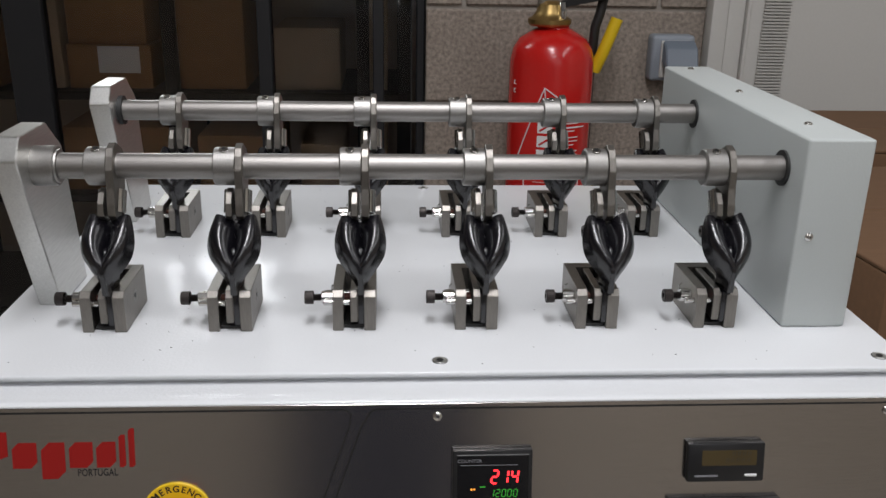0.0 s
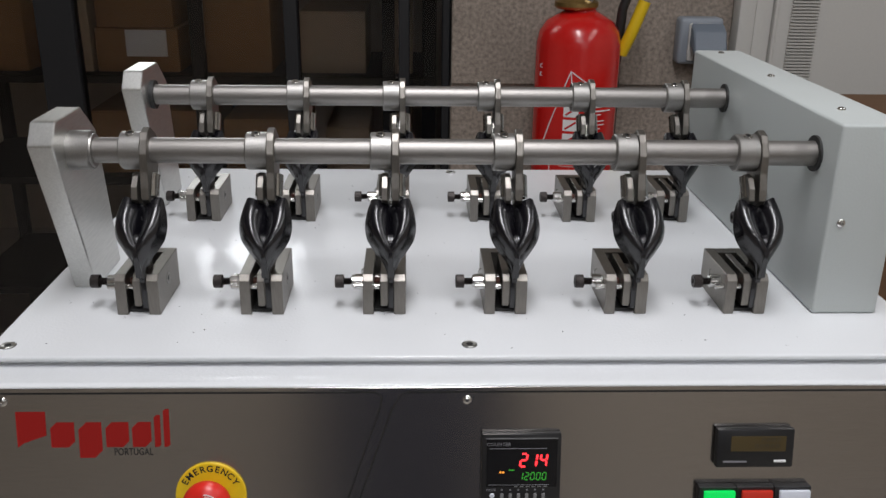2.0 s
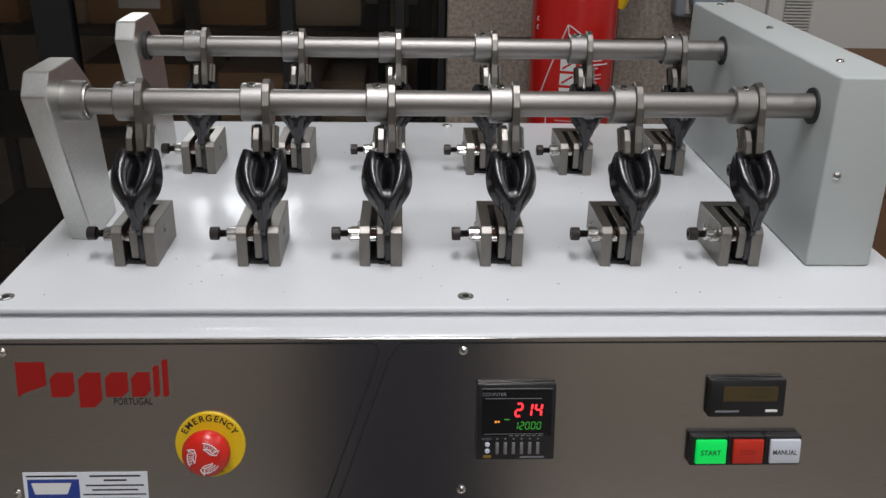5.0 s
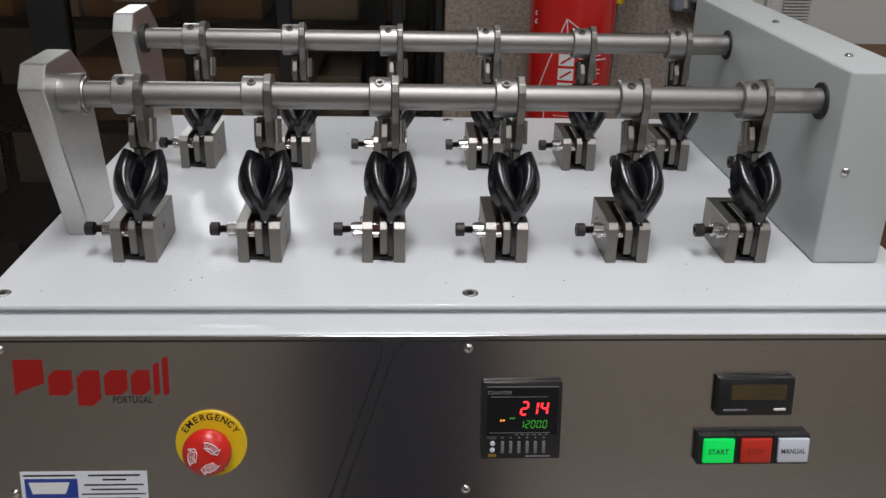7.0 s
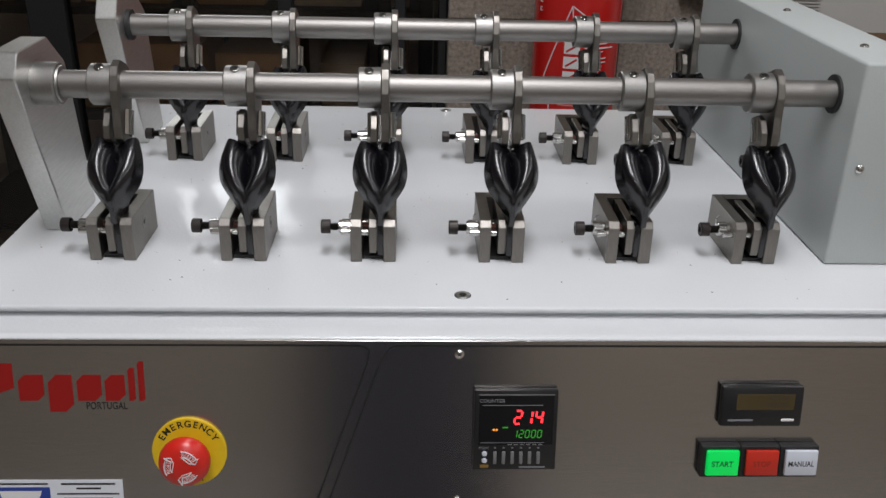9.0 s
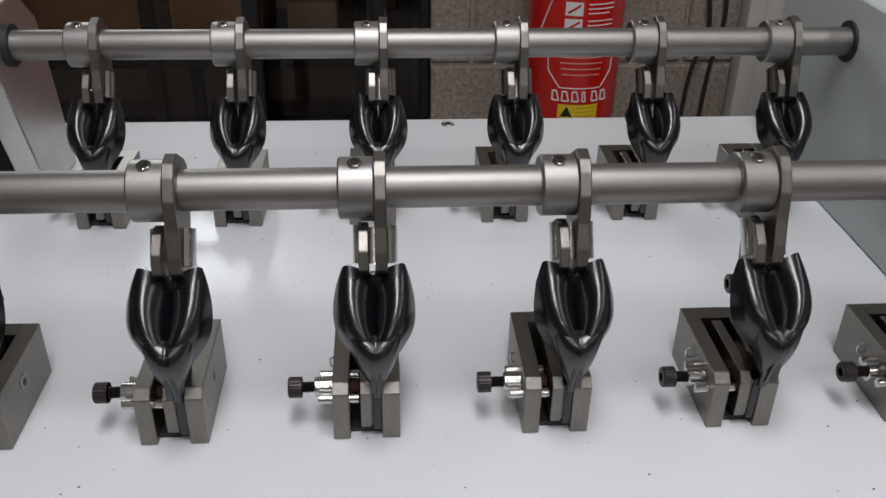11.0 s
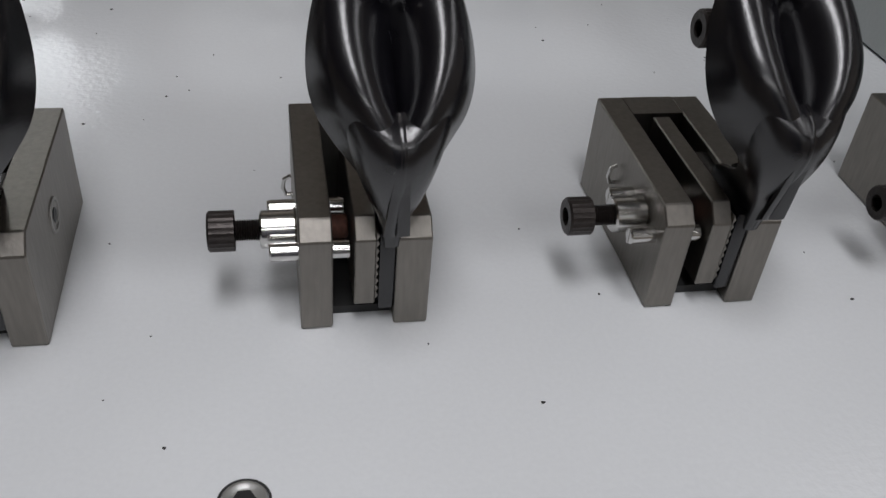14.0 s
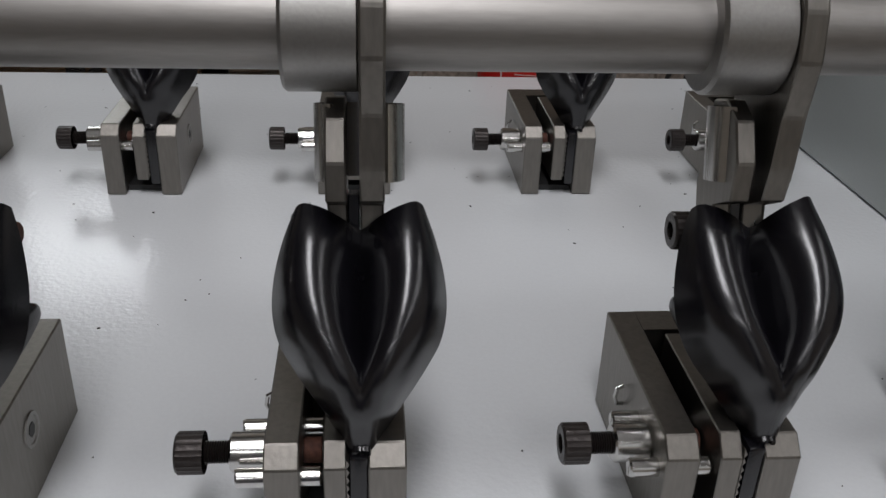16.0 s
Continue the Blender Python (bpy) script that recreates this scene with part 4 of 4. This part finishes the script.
prism(bm, [(-0.046, 0.038), (-0.078, 0.024), (-0.070, 0.008), (-0.046, 0.008)], -0.014, 0.034, "x", 0.003)
part("plug", bm, BLACKPLASTIC, sock, "black plug", 1)
for pts in ([(0.505, WALL_Y - 0.06, 0.97), (0.50, WALL_Y - 0.05, 0.93), (0.492, WALL_Y - 0.03, 0.86), (0.500, WALL_Y - 0.03, 0.78), (0.478, WALL_Y - 0.03, 0.70), (0.47, WALL_Y - 0.03, 0.5)],
            [(0.512, WALL_Y - 0.06, 0.97), (0.520, WALL_Y - 0.02, 0.90), (0.530, WALL_Y - 0.02, 0.80), (0.516, WALL_Y - 0.02, 0.70), (0.51, WALL_Y - 0.02, 0.5)]):
    bm = bmesh.new()
    fine_pts = [catmull(np.array(pts[max(i - 1, 0)]), np.array(pts[i]), np.array(pts[i + 1]), np.array(pts[min(i + 2, len(pts) - 1)]), k / 6) for i in range(len(pts) - 1) for k in range(6)]
    tube(bm, [tuple(p) for p in fine_pts], 0.0042, 8)
    tagged(part("power_cable", bm, HOSE, unit=1), "thin black power cable hanging down the wall", "cable")
df = tagged(part("door_frame", box(bmesh.new(), 0.566, 0.598, WALL_Y - 0.035, WALL_Y + 0.01, 0.0, 2.2, 0.003, 2), TRIM, unit=1), "white painted door frame against the block wall", "door frame", kind="structure")
part("stile", box(bmesh.new(), 0.600, 0.634, WALL_Y - 0.028, WALL_Y + 0.01, 0.0, 2.2, 0.003, 2), TRIM, df, unit=1)
part("bead", box(bmesh.new(), 0.636, 0.644, WALL_Y - 0.036, WALL_Y + 0.01, 0.0, 2.2, 0.003, 2), TRIM, df, unit=1)
lv = tagged(part("louvre_strip", box(bmesh.new(), 0.646, 0.727, WALL_Y - 0.024, WALL_Y - 0.018, 0.3, 2.0), TRIM, unit=1, smooth=False), "narrow white ventilation louvre in the panel wall", "louvre", kind="structure")
slat_mesh = None
for i in range(150):
    z = 0.80 + i * 0.0062
    if slat_mesh is None:
        bm = bmesh.new()
        prism(bm, [(-0.003, 0.0), (-0.010, -0.0012), (-0.0102, 0.0012), (-0.003, 0.0026)], 0.672, 0.7265, "x")
        o = part("slat", bm, TRIM, lv, unit=1, smooth=False, loc=(0, WALL_Y - 0.021, z))
        slat_mesh = o.data
    else:
        o = new("slat", slat_mesh)
        o.parent, o.location = lv, (0, WALL_Y - 0.021, z)

# ---- glazed store behind ----
door = tagged(new("door_1"), "dark glazed store doors with slim metal mullions", "glazed door", kind="structure")
for x0, x1 in ((-0.012, 0.004), (-0.100, -0.078), (-0.33, -0.302), (-0.82, -0.745), (-1.25, -1.2)):
    part("mullion", box(bmesh.new(), x0, x1, WALL_Y + 0.03, WALL_Y + 0.07, 0.0, 1.36, 0.002, 1), DARKMETAL, door, unit=1)
part("rail", box(bmesh.new(), -3.0, 0.004, WALL_Y + 0.028, WALL_Y + 0.072, 1.34, 1.40, 0.002, 1), DARKMETAL, door, unit=1)
for x0, x1 in ((-0.078, -0.012), (-0.302, -0.100), (-0.745, -0.33), (-1.2, -0.82), (-3.0, -1.25)):
    p = part("pane", box(bmesh.new(), x0, x1, WALL_Y + 0.046, WALL_Y + 0.052, 0.0, 1.34), SMOKED, door, "smoked glass pane", 1, False)
rack = empty("storage_rack", (0, 0, 0), "dark metal storage rack behind the glass", "rack")
for x in (-1.25, -0.585, -0.13, -0.03):
    for y in (1.68, 2.1):
        part("upright", box(bmesh.new(), x - 0.015, x + 0.015, y - 0.015, y + 0.015, 0.0, 1.9, 0.002, 1), DARKMETAL, rack, unit=1)
for z in (0.30, 0.60, 0.855, 1.25):
    part("shelf", box(bmesh.new(), -1.25, -0.03, 1.68, 2.1, z - 0.02, z, 0.002, 1), DARKMETAL, rack, unit=1)
for x, z, w, h, pale in ((-0.87, 0.856, 0.09, 0.34, True), (-0.715, 0.962, 0.185, 0.27, False), (-0.715, 0.856, 0.20, 0.105, False), (-1.08, 0.856, 0.2, 0.25, False),
                         (-0.47, 0.856, 0.16, 0.30, False), (-0.24, 0.856, 0.16, 0.15, True), (-0.21, 0.60, 0.11, 0.12, True), (-0.70, 0.60, 0.3, 0.16, False), (-0.42, 0.60, 0.2, 0.14, False), (-0.08, 0.856, 0.07, 0.34, True), (-0.08, 0.60, 0.07, 0.19, True)):
    carton(x, 1.86, z, w, 0.28, h, 0, pale, False, "dim cardboard carton on the storage rack")
tagged(part("paper_sheet", box(bmesh.new(), -0.766, -0.668, 1.716, 1.7185, 0.895, 0.958), STICKER, unit=1), "white paper label fixed to a stored carton", "label")

# ---- lamp housings and daylight opening ----
for x, y in ((-0.04, -0.50), (1.45, -0.75)):
    f = empty("ceiling_light", (x, y, 2.7), "long white ceiling light housing", "ceiling light", "ceiling lights")
    part("housing", box(bmesh.new(), -0.17, 0.17, -0.72 if x < 1 else -1.33, 0.72 if x < 1 else 1.33, -0.028, 0.0, 0.004, 1), TRIM, f, unit=1)
# made-up housing for the added lamp at the back of the room
f = empty("ceiling_light", (0.0, -2.2, 2.7), "long white ceiling light housing", "ceiling light", "ceiling lights")
part("housing", box(bmesh.new(), -0.72, 0.72, -0.17, 0.17, -0.028, 0.0, 0.004, 1), TRIM, f, unit=1)
win = tagged(new("window_1"), "small bright pane over the store doors", "window", kind="structure")
for x0, x1, z0, z1 in ((-0.70, -0.66, 1.40, 1.78), (-0.36, -0.32, 1.40, 1.78), (-0.66, -0.36, 1.74, 1.78), (-0.66, -0.36, 1.40, 1.43)):
    part("window_frame", box(bmesh.new(), x0, x1, WALL_Y - 0.01, WALL_Y + 0.06, z0, z1, 0.002, 1), TRIM, win, unit=1)

# ---- concrete blocks of the wall ----
course = 0
z = 1.093 - 0.1895 * 5
for course in range(13):
    z0 = z + course * 0.1895
    first = 0.080 - 0.39 * 2 + (0.195 if course % 2 == 0 else 0.0)
    for i in range(6):
        a, b = max(first + i * 0.39 + 0.004, 0.006), min(first + (i + 1) * 0.39 - 0.004, 0.566)
        if b - a > 0.02 and z0 + 0.19 < 2.7:
            bm = bmesh.new()
            box(bm, a, b, WALL_Y + 0.0, WALL_Y + 0.05, z0 + 0.004, z0 + 0.1855, 0.003, 1)
            part("block", bm, BLOCK, north, unit=1)

# ---- specks of dust on the plate ----
rnd = random.Random(4)
bm = bmesh.new()
for i in range(170):
    x, y = rnd.uniform(-310, 225), rnd.uniform(-60, 380)
    r = rnd.choice((0.2, 0.25, 0.3, 0.35, 0.5))
    prism(bm, [(x + r * rnd.uniform(0.6, 1.4) * math.cos(a), y + r * rnd.uniform(0.4, 1.0) * math.sin(a)) for a in (0, 1.2, 2.4, 3.6, 5.0)], 0.02, 0.15 + r * 0.3, "z")
crumbs = part("leather_crumbs", bm, FIBRE, loc=(0, 0, DECK))
tagged(crumbs, "tiny black crumbs scattered on the plate", "crumbs", kind="stuff")

# ---- made-up dark cabinet, unseen, for the front panel to mirror ----
cab = empty("unseen_cabinet", (-0.05, -1.55, 0.0), "unseen slate cabinet added to darken the middle of the panel's reflection", "cabinet")
SLATE = mat("slate_enamel", (0.05, 0.056, 0.085), 0.5, 0, 0.05, 60, 0.05, 0.06, 4)
part("body", box(bmesh.new(), -0.225, 0.225, -0.4, 0.0, 0.0, 1.85, 0.006, 2), SLATE, cab, unit=1)
for x0, x1 in ((-0.22, -0.003), (0.003, 0.22)):
    dr = part("door", box(bmesh.new(), x0, x1, 0.001, 0.018, 0.05, 1.82, 0.003, 1), SLATE, cab, unit=1)
    part("handle", box(bmesh.new(), -0.04 if x0 < 0 else 0.03, -0.03 if x0 < 0 else 0.04, 0.018, 0.035, 0.85, 0.98, 0.003, 1), CHROME, dr, "bright bar handle", 1)


# ---- the room stands a little to the right of the machine's axis ----
for ob in list(bpy.data.objects):
    if ob.parent is None and ob.name.split(".")[0] in ("wall_north", "wall_panel", "wall_header", "wall_store_side", "fire_extinguisher", "wall_socket", "power_cable", "door_frame", "louvre_strip", "door_1", "storage_rack", "paper_sheet", "window_1", "transom_daylight"):
        ob.location.x += 0.026

# ---- motion ----
PERIOD, PHASE = 0.602, 0.11
ROLL_IN = 2.0      # how far each lobe leans to the groove when pressed together


def swing(t):
    """1 when the arms are nearest to the front of the machine, -1 when they are farthest."""
    return math.cos(2 * math.pi * (t - PHASE) / PERIOD)


def motions():
    times = [i / 10 for i in range(161)]
    for s in shafts:
        x, y, z = s.location
        walk(s, [(t, pose(x, y, z, -(24.5 + 10.75 * swing(t)))) for t in times])
    for st, wb, left, right in specimens:
        rows_st, rows_lo = [], []
        for t in times:
            w = 0.5 + 0.5 * swing(t)
            rows_st.append((t, pose(0, 5 * U, 26 * U, -68 * (1 - min(1.0, w / 0.9) ** 2))))
            rows_lo.append((t, w, pose(0, (33.0 - 13.0 * w) * U, (72.5 + 10.6 * w) * U, -(44 - 2 * w))))
        walk(st, rows_st)
        walk(wb, [(t, m) for t, w, m in rows_lo])
        for half, side in ((left, -1), (right, 1)):
            walk(half, [(t, m @ pose(0, 0, 0, 0, ROLL_IN * w * side) @ Matrix.Rotation(radians(4 * w * side), 4, "Z")) for t, w, m in rows_lo])


motions()
